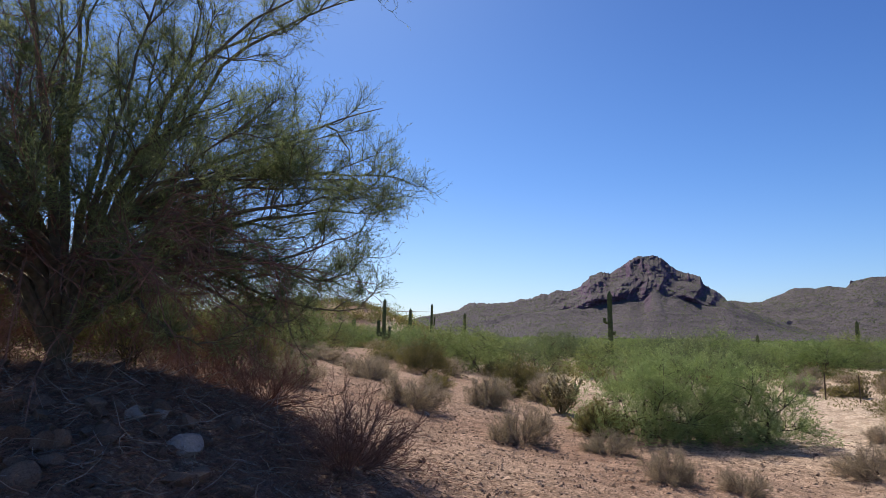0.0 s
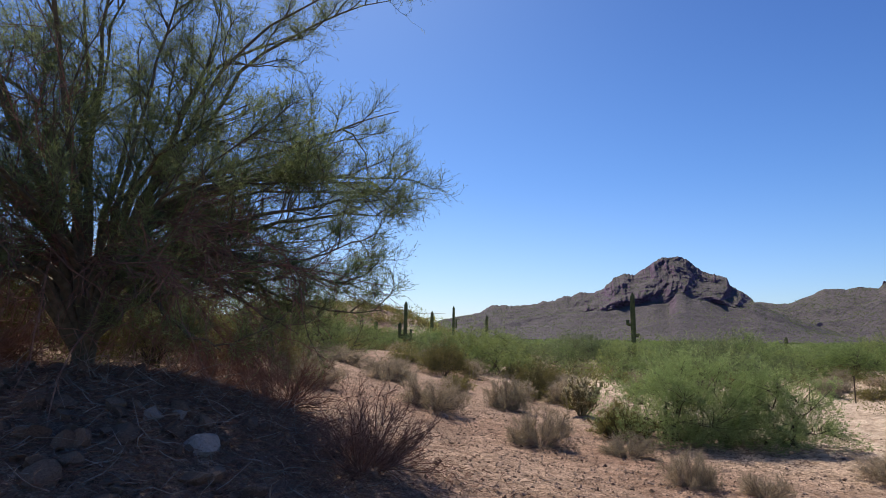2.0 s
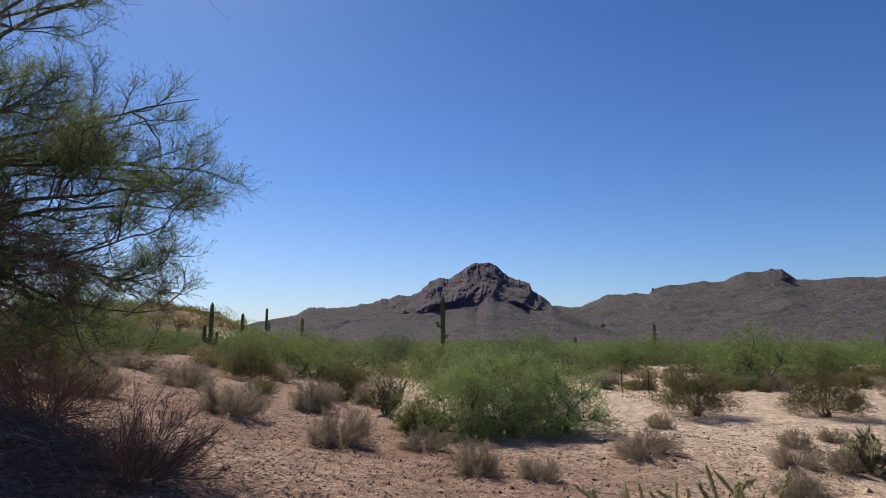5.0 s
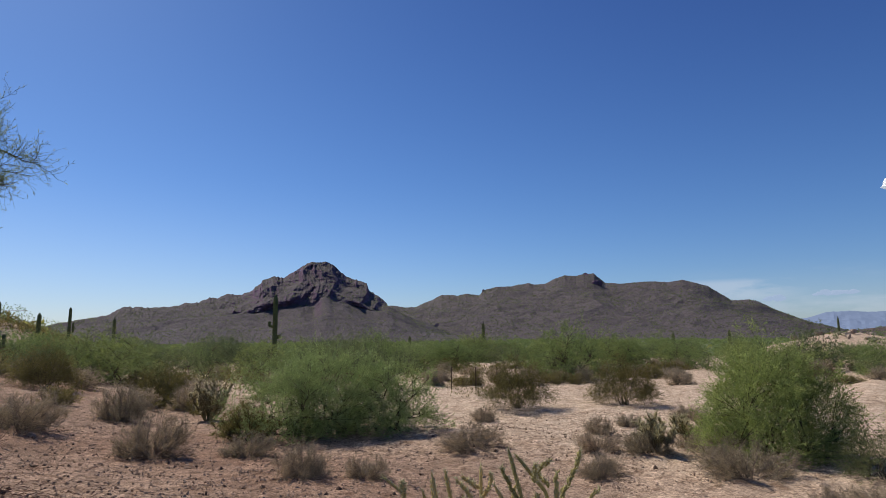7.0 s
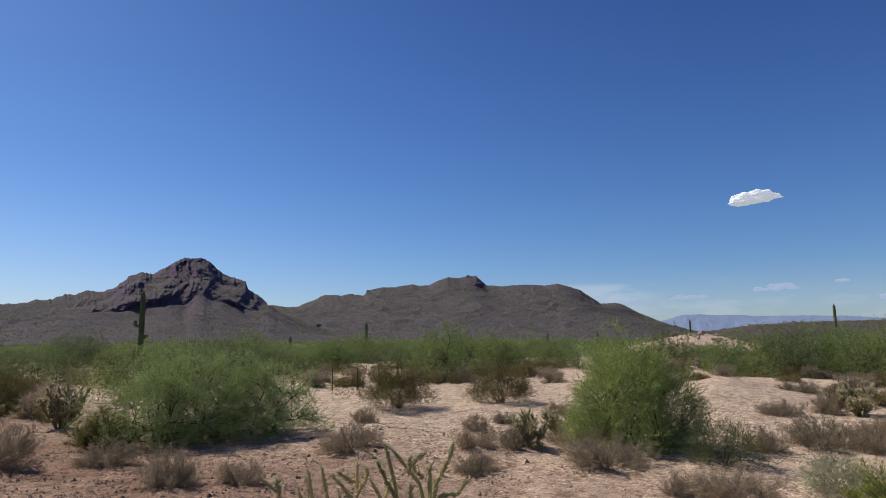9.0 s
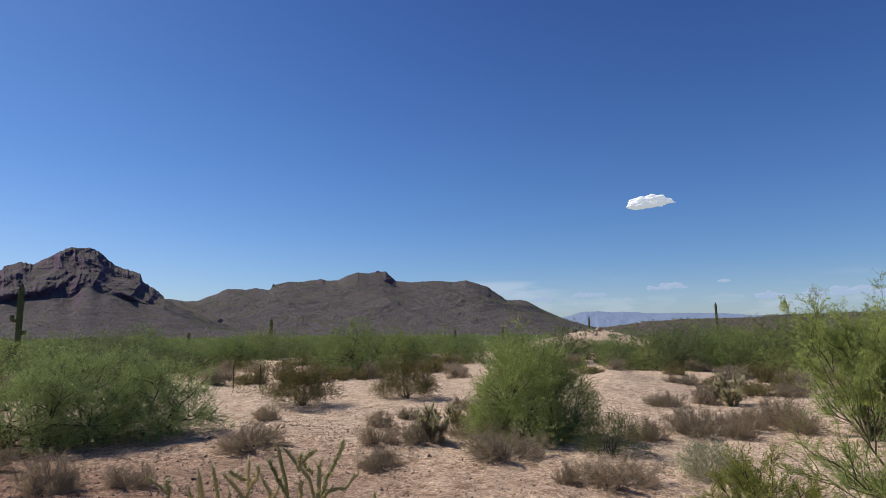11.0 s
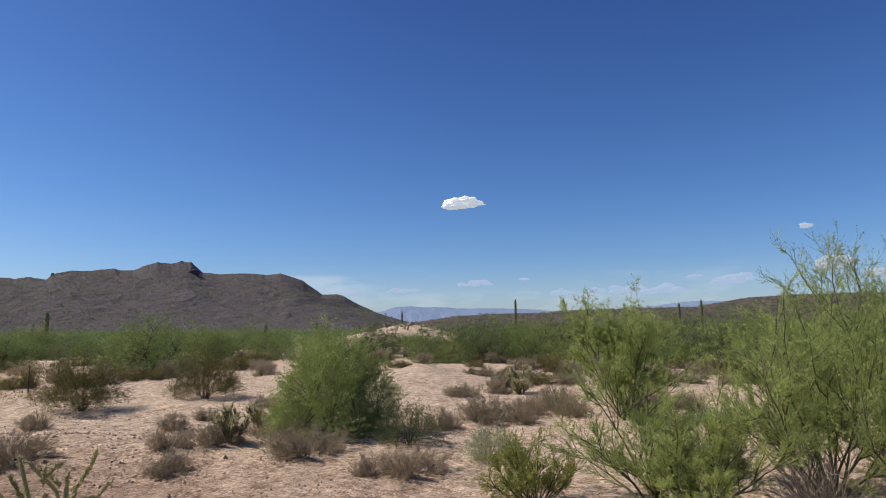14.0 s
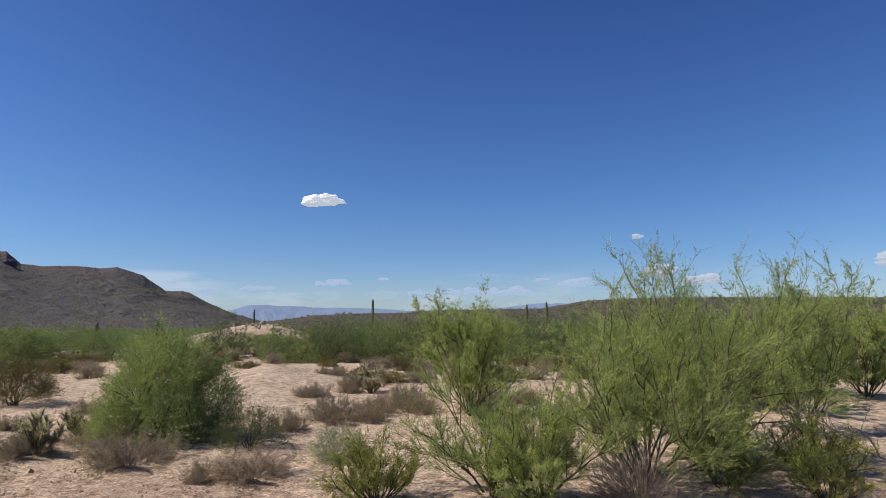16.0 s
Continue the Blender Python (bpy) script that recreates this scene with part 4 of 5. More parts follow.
for seed, x, y, limbs, per, size, leaf, label in (
    (41, 6.95, -1.25, vase(41, 17, 4, 58, 1.1, 1.6), (8, 9, 8), (0.75, 0.5, 0.45), 0.024, "leafy green palo verde tree beside a dry brush heap"),
    (47, 8.5, -2.15, vase(47, 16, 5, 54, 1.2, 1.7), (9, 9, 7), (0.75, 0.5, 0.45), 0.028, "tall green palo verde tree with bare twiggy top"),
    (42, 10.3, -3.95, vase(42, 12, 3, 44, 1.3, 2.0), (8, 8, 6), (0.62, 0.5, 0.45), 0.034, "open green palo verde tree with pale crooked limbs"),
    (43, 6.35, 0.25, vase(43, 14, 5, 64, 0.6, 1.05), (7, 8, 6), (0.75, 0.55, 0.5), 0.021, "young bright green palo verde shrub at the sand's edge"),
    (48, 5.9, -0.2, vase(48, 11, 10, 66, 0.45, 0.75), (8, 7, 6), (0.75, 0.55, 0.5), 0.021, "low bright green palo verde sapling at the sand's edge"),
    (44, 11.8, 1.2, vase(44, 14, 3, 36, 1.3, 1.8), (9, 9, 7), (0.6, 0.5, 0.5), 0.036, "slim green palo verde tree behind a younger shrub"),
    (45, 15.3, -7.1, vase(45, 15, 5, 60, 1.3, 1.8), (8, 8, 6), (0.75, 0.5, 0.45), 0.06, "broad green palo verde tree on the gravel rise"),
    (46, 13.2, -4.4, vase(46, 13, 5, 60, 1.0, 1.4), (8, 8, 6), (0.75, 0.5, 0.45), 0.055, "broad green palo verde tree on the gravel rise"),
):
    t = palo_verde("palo_verde_tree", label, seed, 0.14, 0.034, limbs, per, M_GREEN_BARK, M_PALO_BRIGHT, leaf, 14, size, 0.0018 if leaf < 0.05 else 0.003, "palo verdes by the sandy flat", -0.03, 0.08, 0.45, 0.12, 0.12)
    place(t, spot(x, y))
crook = np.random.default_rng(9)
for x, y, turn in ((9.3, -3.1, 120), (9.0, -4.3, 150)):
    st, d = fan(crook, 4, 28, 62, 0.1, np.array([turn, turn + 25, turn - 20, turn + 60]))
    a = grow(crook, st - np.array([0, 0, 0.05]), d, crook.uniform(1.1, 1.6, 4), 12, -0.05, 0.2)
    bough = thing("dead_bough", "bare pale crooked palo verde bough", "branch")
    for k in range(4):
        q, d = shoots(crook, a[k : k + 1], 8, 0.3, 0.97, 0.7, 0.1)
        twig = grow(crook, q, d, crook.uniform(0.15, 0.5, len(q)), 5, 0.05, 0.25)
        limb = part("limb", tubes(a[k : k + 1], [0.016], [0.005], 5), M_PALE_TWIG, bough)
        part("twig_mass", tubes(twig, np.full(len(twig), 0.006), np.full(len(twig), 0.002), 4), M_PALE_TWIG, limb)["kind"] = "stuff"
    place(bough, spot(x, y))

# ---- green bushes ----
for seed, x, y, tall, wide, clumps, label in (
    (51, 3.4, 10.7, 1.42, 2.2, 140, "spreading bright green shrub on gravel soil"),
    (52, 4.2, 10.6, 1.55, 2.3, 150, "spreading bright green shrub on gravel soil"),
    (53, 5.05, 10.3, 1.28, 2.1, 125, "spreading bright green shrub on gravel soil"),
    (54, 8.45, 5.22, 1.72, 2.08, 330, "round dense green palo verde bush on pale sand"),
):
    t = clump_shrub("green_shrub", label, "shrub", seed, tall, wide, clumps, 26, 4, 0.055, 0.036, M_OLD_STEM, M_ROUND if seed == 54 else M_SHRUB, "green shrubs", 0.09, 0.14, 0.024, 0.4, 0.08, 0.0016, 0.7, 1, 12, 9)
    place(t, spot(x, y))
place(shrub("olive_shrub", "olive brown half-dry shrub beside a green one", "shrub", 55, 0.85, 1.1, 34, 10, 6, 0.04, M_OLD_STEM, M_OLIVE, 6, 0.06, 0.008), spot(2.6, 10.5))
place(clump_shrub("dark_shrub", "low dark grey-green shrub in the shade of a bush", "shrub", 56, 0.6, 1.1, 60, 20, 7, 0.035, 0.06, M_OLD_STEM, M_DARK_LEAF, "", 0.12, 0.12, 0.012, 0.4, 0.08), spot(8.07, 3.67))
place(clump_shrub("brittlebush", "silvery grey-green brittlebush on sand", "shrub", 57, 0.5, 1.0, 90, 18, 7, 0.026, 0.13, M_DRY, M_SILVER, "", 0.1, 0.12, 0.009, 0.4, 0.08), spot(7.7, 2.3, 0, 0.82))
place(shrub("creosote_bush", "yellow-green creosote bush at the sand's edge", "shrub", 58, 0.75, 1.2, 34, 9, 6, 0.028, M_OLD_STEM, M_CREOSOTE, 6, 0.12, 0.007, 0.08, (3, 66)), spot(6.0, 1.3))
creosote = clump_shrub("creosote_bush", "thin creosote bush with bare dark lower stems", "shrub", 59, 1.05, 1.5, 190, 18, 5, 0.03, 0.09, M_OLD_STEM, M_OLIVE, "creosote bushes", 0.11, 0.06, 0.009, 0.4, 0.2, 0.0018, 0.6, 2, 22)
place(creosote, spot(8.89, 11.62, 0, 1.2, 0, 0.9))
copied(creosote, spot(11.78, 11.1, 130, 1.25, 0, 0.9))
copied(creosote, spot(1.9, 16.5, 70, 1.0))
copied(creosote, spot(-0.6, 18.5, 200, 1.1))
low_green = shrub("creosote_bush", "low yellow-green creosote bush under taller trees", "shrub", 72, 0.7, 1.3, 30, 9, 6, 0.03, M_OLD_STEM, M_CREOSOTE, 5, 0.1, 0.007, 0.08, (3, 70), "creosote bushes")
place(low_green, spot(7.2, -2.1))
copied(low_green, spot(7.9, -3.2, 90, 1.05))
copied(low_green, spot(6.9, -2.9, 200, 0.8))
copied(low_green, spot(8.6, -2.3, 300, 1.1))
for k, (x, y, size) in enumerate(((-5.6, 7.6, 1.6), (-6.8, 8.2, 1.7), (-4.6, 9.0, 1.5), (-7.6, 6.4, 1.6), (-5.4, 10.8, 1.6), (-3.6, 10.6, 1.2))):
    copied(creosote, spot(x, y, 60 * k, size, 0.05))

# ---- dry bursage, low and grey ----
BURSAGE = [shrub("dry_bursage", "low grey-brown dry bursage bush on gravel", "shrub", 60 + k, 0.5, 0.95, 78, 7, 5, 0.05, M_DRY, M_STRAW, 4, 0.026, 0.005, 0.03, (3, 86), "dry bursage bushes", 0.12, 0.2) for k in range(3)]
THIN = [shrub("dry_bursage", "low grey-brown dry bursage bush among others", "shrub", 65 + k, 0.5, 0.95, 34, 6, 4, 0.08, M_DRY, (M_STRAW, M_OLIVE)[k], 3, 0.045, 0.009, 0.03, (3, 86), "dry bursage bushes", 0.12) for k in range(2)]
PLACES = [  # x, y, width, height
    (1.10, 9.06, .95, .67), (.86, 12.9, 1.0, .78), (-.5, 10.5, 1.2, .69), (2.3, 8.95, .78, .39), (2.44, 6.94, .66, .45), (3.19, 6.87, .57, .32), (5.29, 7.9, 1.05, .44), (7.28, 10.55, .59, .36),
    (6.67, 6.71, .7, .35), (5.84, 5.81, .62, .34), (7.76, 7.8, .56, .35), (7.01, 4.67, 1.2, .46), (10.92, 8.68, .51, .32), (10.88, 8.28, .57, .31), (9.03, 8.38, .48, .28), (9.64, 3.8, .67, .43),
    (10.89, 3.5, 1.21, .53), (6.72, 2.97, 1.02, .36), (6.37, 3.39, .33, .3), (15.38, 4.75, .77, .62), (14.03, 5.22, .99, .41), (19.81, 7.2, .63, .31), (19.68, 6.6, .81, .39), (20.55, 6.2, .64, .32),
    (10.99, 2.87, .65, .44), (12.65, 2.6, 1.14, .58), (18.54, 3.36, .56, .31), (23.4, 0, 1.13, .61), (19.0, -.67, .56, .46), (13.54, .23, .9, .4), (-2.09, 15.8, 1.55, .5), (-3.39, 12.5, 1.3, .7),
    (7.2, 6.3, .8, .4), (8.3, 6.2, 1.0, .4), (7.7, 5.3, 1.0, .42), (11.8, 3.0, .9, .5), (12.1, 2.2, .8, .45), (-1.6, 13.2, 1.2, .5), (-2.6, 10.2, 1.3, .6), (16.6, 4.6, .8, .4), (17.5, 3.4, 1.0, .4)]
near_count = len(PLACES)
r = np.random.default_rng(77)
for az, d0, d1, n in ((8, 13, 34, 16), (-4, 14, 34, 16), (-16, 15, 32, 12), (-26, 17, 34, 8), (-34, 21, 34, 16), (-45, 22, 34, 22), (-56, 25, 36, 18), (-66, 24, 36, 20), (-78, 16, 36, 20), (-90, 12, 34, 16), (-102, 11, 30, 12)):
    for _ in range(n):
        a, d = radians(az + r.uniform(-7, 7)), d0 + (d1 - d0) * r.random()
        PLACES.append((-math.sin(a) * d, math.cos(a) * d, r.uniform(0.7, 1.5), r.uniform(0.35, 0.75)))
for k, (x, y, w, h) in enumerate(PLACES):
    m = Matrix.LocRotScale((x, y, float(lie(np.float64(x), np.float64(y))) - 0.02), Euler((0, 0, k * 2.1)), (w / 0.95, w / 0.95, h / 0.5))
    far = k - near_count
    if far < 0:
        place(BURSAGE[k], m) if k < 3 else copied(BURSAGE[k % 3], m)
    else:
        place(THIN[far], m) if far < 2 else copied(THIN[far % 2], m)
dead_shrub = place(shrub("dead_shrub", "dead dark brown twiggy shrub in tree shade", "shrub", 70, 0.75, 1.5, 60, 9, 6, 0.02, M_DRY_DARK, M_DRY_DARK, 0, 0.1, 0.006, 0.02, (10, 86), "", 0.1), spot(-0.78, 5.05, 0, 0.95, 0, 1.2))
copied(dead_shrub, spot(-1.9, 6.6, 80, 1.1))
copied(dead_shrub, spot(-5.2, 6.4, 240, 1.3))
copied(dead_shrub, spot(-4.4, 5.0, 20, 0.9))
copied(dead_shrub, spot(-2.9, 7.6, 160, 1.2))
place(shrub("dry_brush_heap", "tangled heap of dead grey brush under a tree", "shrub", 71, 1.0, 1.1, 90, 10, 6, 0.02, M_PALE_TWIG, M_DRY, 0, 0.1, 0.007, -0.06, (10, 92), "", 0.1), spot(6.35, -1.1, 0, 0.95))

# ---- cacti ----
TURN = -38.3
place(armed_cholla("cholla", "green jointed cholla cactus with pale spines", 81, [
    [(-0.02, 0.0), (-0.03, 0.7), (-0.045, 1.2), (-0.058, 1.336), (-0.076, 1.384), (-0.086, 1.434)],
    [(0.0, 0.0), (0.01, 0.8), (0.008, 1.26), (0.005, 1.327), (-0.019, 1.354), (-0.038, 1.384), (-0.073, 1.422)],
    [(-0.038, 1.382), (-0.035, 1.4), (-0.032, 1.418)], [(-0.038, 1.386), (-0.022, 1.4), (-0.007, 1.411)], [(-0.008, 1.362), (-0.022, 1.374), (-0.036, 1.388)],
    [(0.008, 1.28), (0.005, 1.33), (0.006, 1.397)], [(0.008, 1.29), (0.02, 1.345), (0.046, 1.391), (0.058, 1.429)], [(0.006, 1.3), (0.03, 1.327), (0.062, 1.327), (0.091, 1.355)],
    [(-0.05, 1.27), (-0.03, 1.33), (-0.034, 1.36)], [(-0.052, 1.31), (-0.09, 1.375), (-0.1, 1.398)], [(0.02, 0.9), (0.09, 1.2), (0.12, 1.285), (0.125, 1.32)],
], 0.0040, M_CHOLLA), spot(1.075, 0.975, TURN, 1.0, 0.018))
place(armed_cholla("cholla", "yellowish jointed cholla cactus with dry joints", 86, [
    [(0.0, 0.0), (0.0, 0.8), (-0.02, 1.2), (-0.032, 1.33), (-0.046, 1.395)], [(0.0, 0.6), (0.01, 1.1), (-0.012, 1.33), (-0.028, 1.39)], [(0.0, 0.5), (0.04, 1.1), (0.041, 1.335), (0.039, 1.395)],
    [(0.041, 1.31), (0.01, 1.345), (-0.011, 1.367)], [(0.04, 1.36), (0.02, 1.372), (0.007, 1.382)], [(0.0, 0.7), (0.06, 1.2), (0.085, 1.327), (0.064, 1.36)],
    [(0.0, 0.6), (-0.07, 1.2), (-0.121, 1.346), (-0.159, 1.37)], [(-0.11, 1.33), (-0.114, 1.363)], [(0.0, 0.6), (-0.04, 1.2), (-0.064, 1.33), (-0.076, 1.345)],
    [(0.02, 1.0), (0.01, 1.25), (0.012, 1.352)], [(0.041, 1.33), (0.058, 1.36), (0.062, 1.385)], [(-0.02, 1.25), (-0.05, 1.33), (-0.054, 1.362)], [(0.07, 1.26), (0.1, 1.33), (0.108, 1.352)],
], 0.0034, M_YELLOW_CHOLLA, 0.035), spot(0.934, 1.086, TURN, 1.0, 0.018))
place(cholla("cholla", "dense yellowish brown cholla cactus", 82, 1.1, 1.3, 17, 6, 0.034, 60, 0.03), spot(2.41, 13.07))
place(cholla("cholla", "small dark cholla cactus in dry bursage", 83, 0.66, 0.7, 14, 4, 0.026, 150, 0.03, 3, None, (4, 42)), spot(7.32, 6.24))
place(cholla("cholla", "low pale cholla cactus on sand", 84, 0.5, 1.0, 14, 5, 0.028, 150), spot(8.45, 6.5))
place(cholla("cholla", "dense pale cholla cactus on sandy ground", 85, 0.9, 1.15, 13, 5, 0.028, 150, 0.04), spot(15.48, 4.21))


def polar(az, d):
    return -math.sin(radians(az)) * d, math.cos(radians(az)) * d


for k, (az, d, top_el, r, arms) in enumerate((
    (-15.0, 35, 4.05, 0.11, [(2.35, 175, 0.3, 0.22), (0.75, 185, 0.42, 0.2), (1.75, -10, 0.22, 0.1), (0.85, 200, 0.32, 0.3)]),
    (5.7, 34, 3.12, 0.085, [(0.95, 180, 0.3, 0.65), (0.9, 20, 0.3, 0.35), (0.7, 0, 0.3, 0.4), (0.8, 200, 0.36, 0.75)]),
    (3.3, 62, 2.17, 0.14, [(1.2, 180, 0.4, 0.9), (1.3, 0, 0.4, 1.0)]),
    (1.3, 75, 2.67, 0.13, [(1.9, 10, 0.35, 1.0)]),
    (8.5, 66, 1.14, 0.18, [(0.5, 180, 0.4, 0.9), (0.6, 0, 0.45, 0.8)]),
    (-1.8, 110, 1.86, 0.22, [(3.0, 0, 0.5, 1.0)]),
    (-33.8, 80, 1.41, 0.17, []),
    (-73.5, 85, 2.44, 0.13, [(3.2, 200, 0.5, 0.6)]),
    (-55.0, 100, 0.52, 0.2, [(2.0, 0, 0.7, 1.8)]),
    (-89.6, 120, 2.07, 0.17, []), (-87.8, 110, 1.85, 0.17, [(2.2, 0, 0.6, 1.2)]), (-50.5, 120, 0.3, 0.25, []), (-26.9, 120, 0.21, 0.25, [(2.8, 0, 0.5, 1.0)]), (-62.8, 130, 1.42, 0.15, []),
)):
    x, y = polar(az, d)
    base = float(height(x, y))
    place(saguaro("saguaro", "tall green ribbed saguaro cactus with upright arms" if arms else "single-stemmed tall green saguaro cactus", 90 + k, 1.65 + math.tan(radians(top_el)) * d - base, r, arms), spot(x, y))


# ---- shrubs and trees across the valley ----
KINDS = ("green palo verde tree among valley brush", "yellow-green palo verde tree among valley brush", "olive green ironwood among valley brush", "low green thicket among valley brush")
LEAFY = (M_FAR, M_VALLEY_LIGHT, M_VALLEY_DARK, M_FAR)
NEAR = [clump_shrub("desert_tree", KINDS[k], "tree", 140 + k, 2.4, 3.2, 120, 10, 7, 0.11, 0.075, M_OLD_STEM, LEAFY[k], "valley trees", 0.085, 0.14, 0.028, 0.45, 0.03, 0.004, 0.7, 1, 7) for k in range(4)]
rng = np.random.default_rng(7)
count = 0
while count < 240:
    az = rng.uniform(-118, 14)
    d = 24 + 30 * rng.random()
    edge = 30 if az < -22 else 21
    if d < edge + 3 * math.sin(az * 0.3) or (az > 3 and d < 34):
        continue
    x, y = polar(az, d)
    m = spot(x, y, rng.uniform(0, 360), rng.uniform(0.6, 1.1) * (0.6 if -69 < az < -57 else 1.0), 0.05, rng.uniform(0.6, 0.9))
    place(NEAR[count], m) if count < 4 else copied(NEAR[count % 4], m)
    count += 1
for k, (az, d, size) in enumerate(((-42.0, 25, 1.05), (-40.2, 26, 0.8), (-70.5, 29, 0.9), (-75, 30, 0.8),  (-66, 31, 0.8), (-80, 27, 1.0), (-61, 33, 0.9), (-108, 17, 1.1), (-101, 20, 0.9), (-68.5, 30, 0.8), (-70.2, 33, 0.85), (-72.4, 31, 0.9), (-74.0, 34, 0.95), (-76.3, 32, 0.9), (-78.2, 31, 0.95), (-82, 33, 1.0), (-84.5, 30, 0.95), (-87, 32, 1.0), (-89.5, 29, 0.95), (-92, 31, 1.05), (-95, 28, 1.0), (-61.6, 52, 0.62), (-63.3, 55, 0.6), (-64.6, 53, 0.66))):
    x, y = polar(az, d)
    copied(NEAR[k % 4], spot(x, y, 77 * k, size, 0.05))


SOFT = clump_shrub("desert_tree", "soft grey-green palo verde tree beyond the bank", "tree", 160, 2.3, 3.0, 120, 14, 8, 0.05, 0.06, M_OLD_STEM, M_FAR, "trees beyond the bank", 0.09, 0.1, 0.04, 0.4, 0.04, 0.003, 0.7, 1, 8)
for k, (az, d, size) in enumerate(((11.5, 21, 0.85), (14, 18, 0.8), (16.5, 22, 1.05), (19, 16, 0.85), (22, 20, 1.0), (25, 14, 0.8), (28, 18, 1.0), (31, 14, 0.85), (9.3, 27, 0.55), (5, 29, 0.5), (-1, 24, 0.5), (-5, 27, 0.7), (-9, 24, 0.65), (34, 20, 1.1), (10, 40, 0.6), (13, 36, 1.0), (16, 40, 1.25), (7.6, 44, 0.6), (19, 34, 1.2), (12.5, 52, 1.2), (4.5, 40, 0.7), (1.5, 34, 0.7))):
    x, y = polar(az, d)
    m = spot(x, y, 77 * k, size, 0.05)
    place(SOFT, m) if k == 0 else copied(SOFT, m)


def far_clumps(name, label, n, az0, az1, d0, d1, size, per, seed, material, frond=0.32, bases=None):
    """Distant brush as one mass of small leafy tufts."""
    r = np.random.default_rng(seed)
    az, d = np.radians(r.uniform(az0, az1, n)), d0 * (d1 / d0) ** np.sqrt(r.random(n))
    x, y = -np.sin(az) * d, np.cos(az) * d
    s = size * (0.45 + 0.9 * r.random(n) ** 2) * (1 + d / 700)
    s = np.where(np.hypot(x - 67, y - 34.5) < 14, 0.3 * s, np.where((np.abs(np.degrees(az) + 63) < 6) & (d < 80), 0.5 * s, s))
    z = height(x, y)
    if bases is not None:
        x, y, z = bases.T
    off = unit(r.normal(0, 1, (n, per, 3))) * r.random((n, per, 1)) ** 0.33
    off[..., 2] = np.abs(off[..., 2]) * 1.1
    p = np.stack([x, y, z], -1)[:, None] + off * s[:, None, None] * np.array([1.1, 1.1, 0.85])
    p = p.reshape(-1, 3)
    b = np.repeat(s, per)[:, None] * frond
    d1v, d2v = unit(r.normal(0, 1, p.shape)), unit(r.normal(0, 1, p.shape))
    v = np.stack([p - d1v * b, p + d2v * b * 0.5, p + d1v * b, p - d2v * b * 0.5], 1).reshape(-1, 3)
    return tagged(new(name, mesh_of(name, v, np.arange(len(v)).reshape(-1, 4), material)), label, "brush", kind="stuff")


far_clumps("valley_brush", "dense green brush covering the wide valley floor", 5500, -66, 9, 100, 1500, 1.4, 30, 3, M_FAR)
far_clumps("tree_belt", "green palo verde thickets beyond the nearer trees", 620, -118, 12, 46, 190, 1.75, 420, 8, M_FAR, 0.05)
far_clumps("low_scrub", "low olive brown scrub between the valley trees", 260, -34, 16, 17, 46, 0.6, 260, 12, M_OLIVE, 0.06)
far_clumps("rise_scrub", "dull scrub dotted over the reddish rise", 1700, 0, 24, 62, 100, 0.8, 50, 16, M_OLIVE, 0.16)
slope = np.array([v.co[:] for v in east_hill.data.vertices])
slope = slope[np.random.default_rng(4).choice(np.nonzero(slope[:, 2] > -2)[0], 3000, replace=False)]
far_clumps("hill_brush", "dull green brush dotted over the low stony hills", 3000, -118, -64, 170, 420, 0.8, 26, 14, M_FAR, 0.3, slope)


def slope_brush(name, label, land, n, size, per, seed, material, steep):
    """Shrubs dotted over a mountainside as one mass of small tufts, none on faces steeper than given."""
    r = np.random.default_rng(seed)
    me = land.data
    mid, up = np.empty(3 * len(me.polygons)), np.empty(3 * len(me.polygons))
    me.polygons.foreach_get("center", mid)
    me.polygons.foreach_get("normal", up)
    mid, up = mid.reshape(-1, 3), up.reshape(-1, 3)
    span = np.hypot(mid[:, 0], mid[:, 1])
    good = np.nonzero((np.abs(up[:, 2]) > steep) & (mid[:, 2] > -4) & (span < span.max() - 350))[0]
    base = mid[r.choice(good, n)] + r.normal(0, 1, (n, 3)) * np.array([1.5, 1.5, 0])
    s = size * (0.5 + r.random(n) ** 1.5)
    off = unit(r.normal(0, 1, (n, per, 3))) * r.random((n, per, 1)) ** 0.4
    off[..., 2] = np.abs(off[..., 2])
    p = (base[:, None] + off * s[:, None, None]).reshape(-1, 3)
    b = np.repeat(s, per)[:, None] * 0.5
    d1, d2 = unit(r.normal(0, 1, p.shape)), unit(r.normal(0, 1, p.shape))
    v = np.stack([p - d1 * b, p + d2 * b, p + d1 * b, p - d2 * b], 1).reshape(-1, 3)
    return tagged(new(name, mesh_of(name, v, np.arange(len(v)).reshape(-1, 4), material)), label, "brush", kind="stuff")


slope_brush("ridge_brush", "dark shrubs dotted over the stony ridge", ridge, 16000, 2.0, 6, 61, M_VALLEY_DARK, 0.6)
slope_brush("talus_brush", "dark shrubs dotted over the talus of the peak", peak, 9000, 1.4, 6, 62, M_VALLEY_DARK, 0.8)
far_clumps("dull_brush", "dull olive brush scattered over the valley floor", 1500, -118, 12, 60, 500, 1.0, 26, 4, M_CREOSOTE)


# ---- stones ----
CUTS = [(0.6, 0.3, 0.7), (-0.7, 0.5, 0.4), (0.2, -0.9, 0.35), (-0.3, -0.4, 0.85), (0.9, -0.5, 0.1), (-0.9, -0.3, 0.0), (0.1, 0.9, 0.2)]


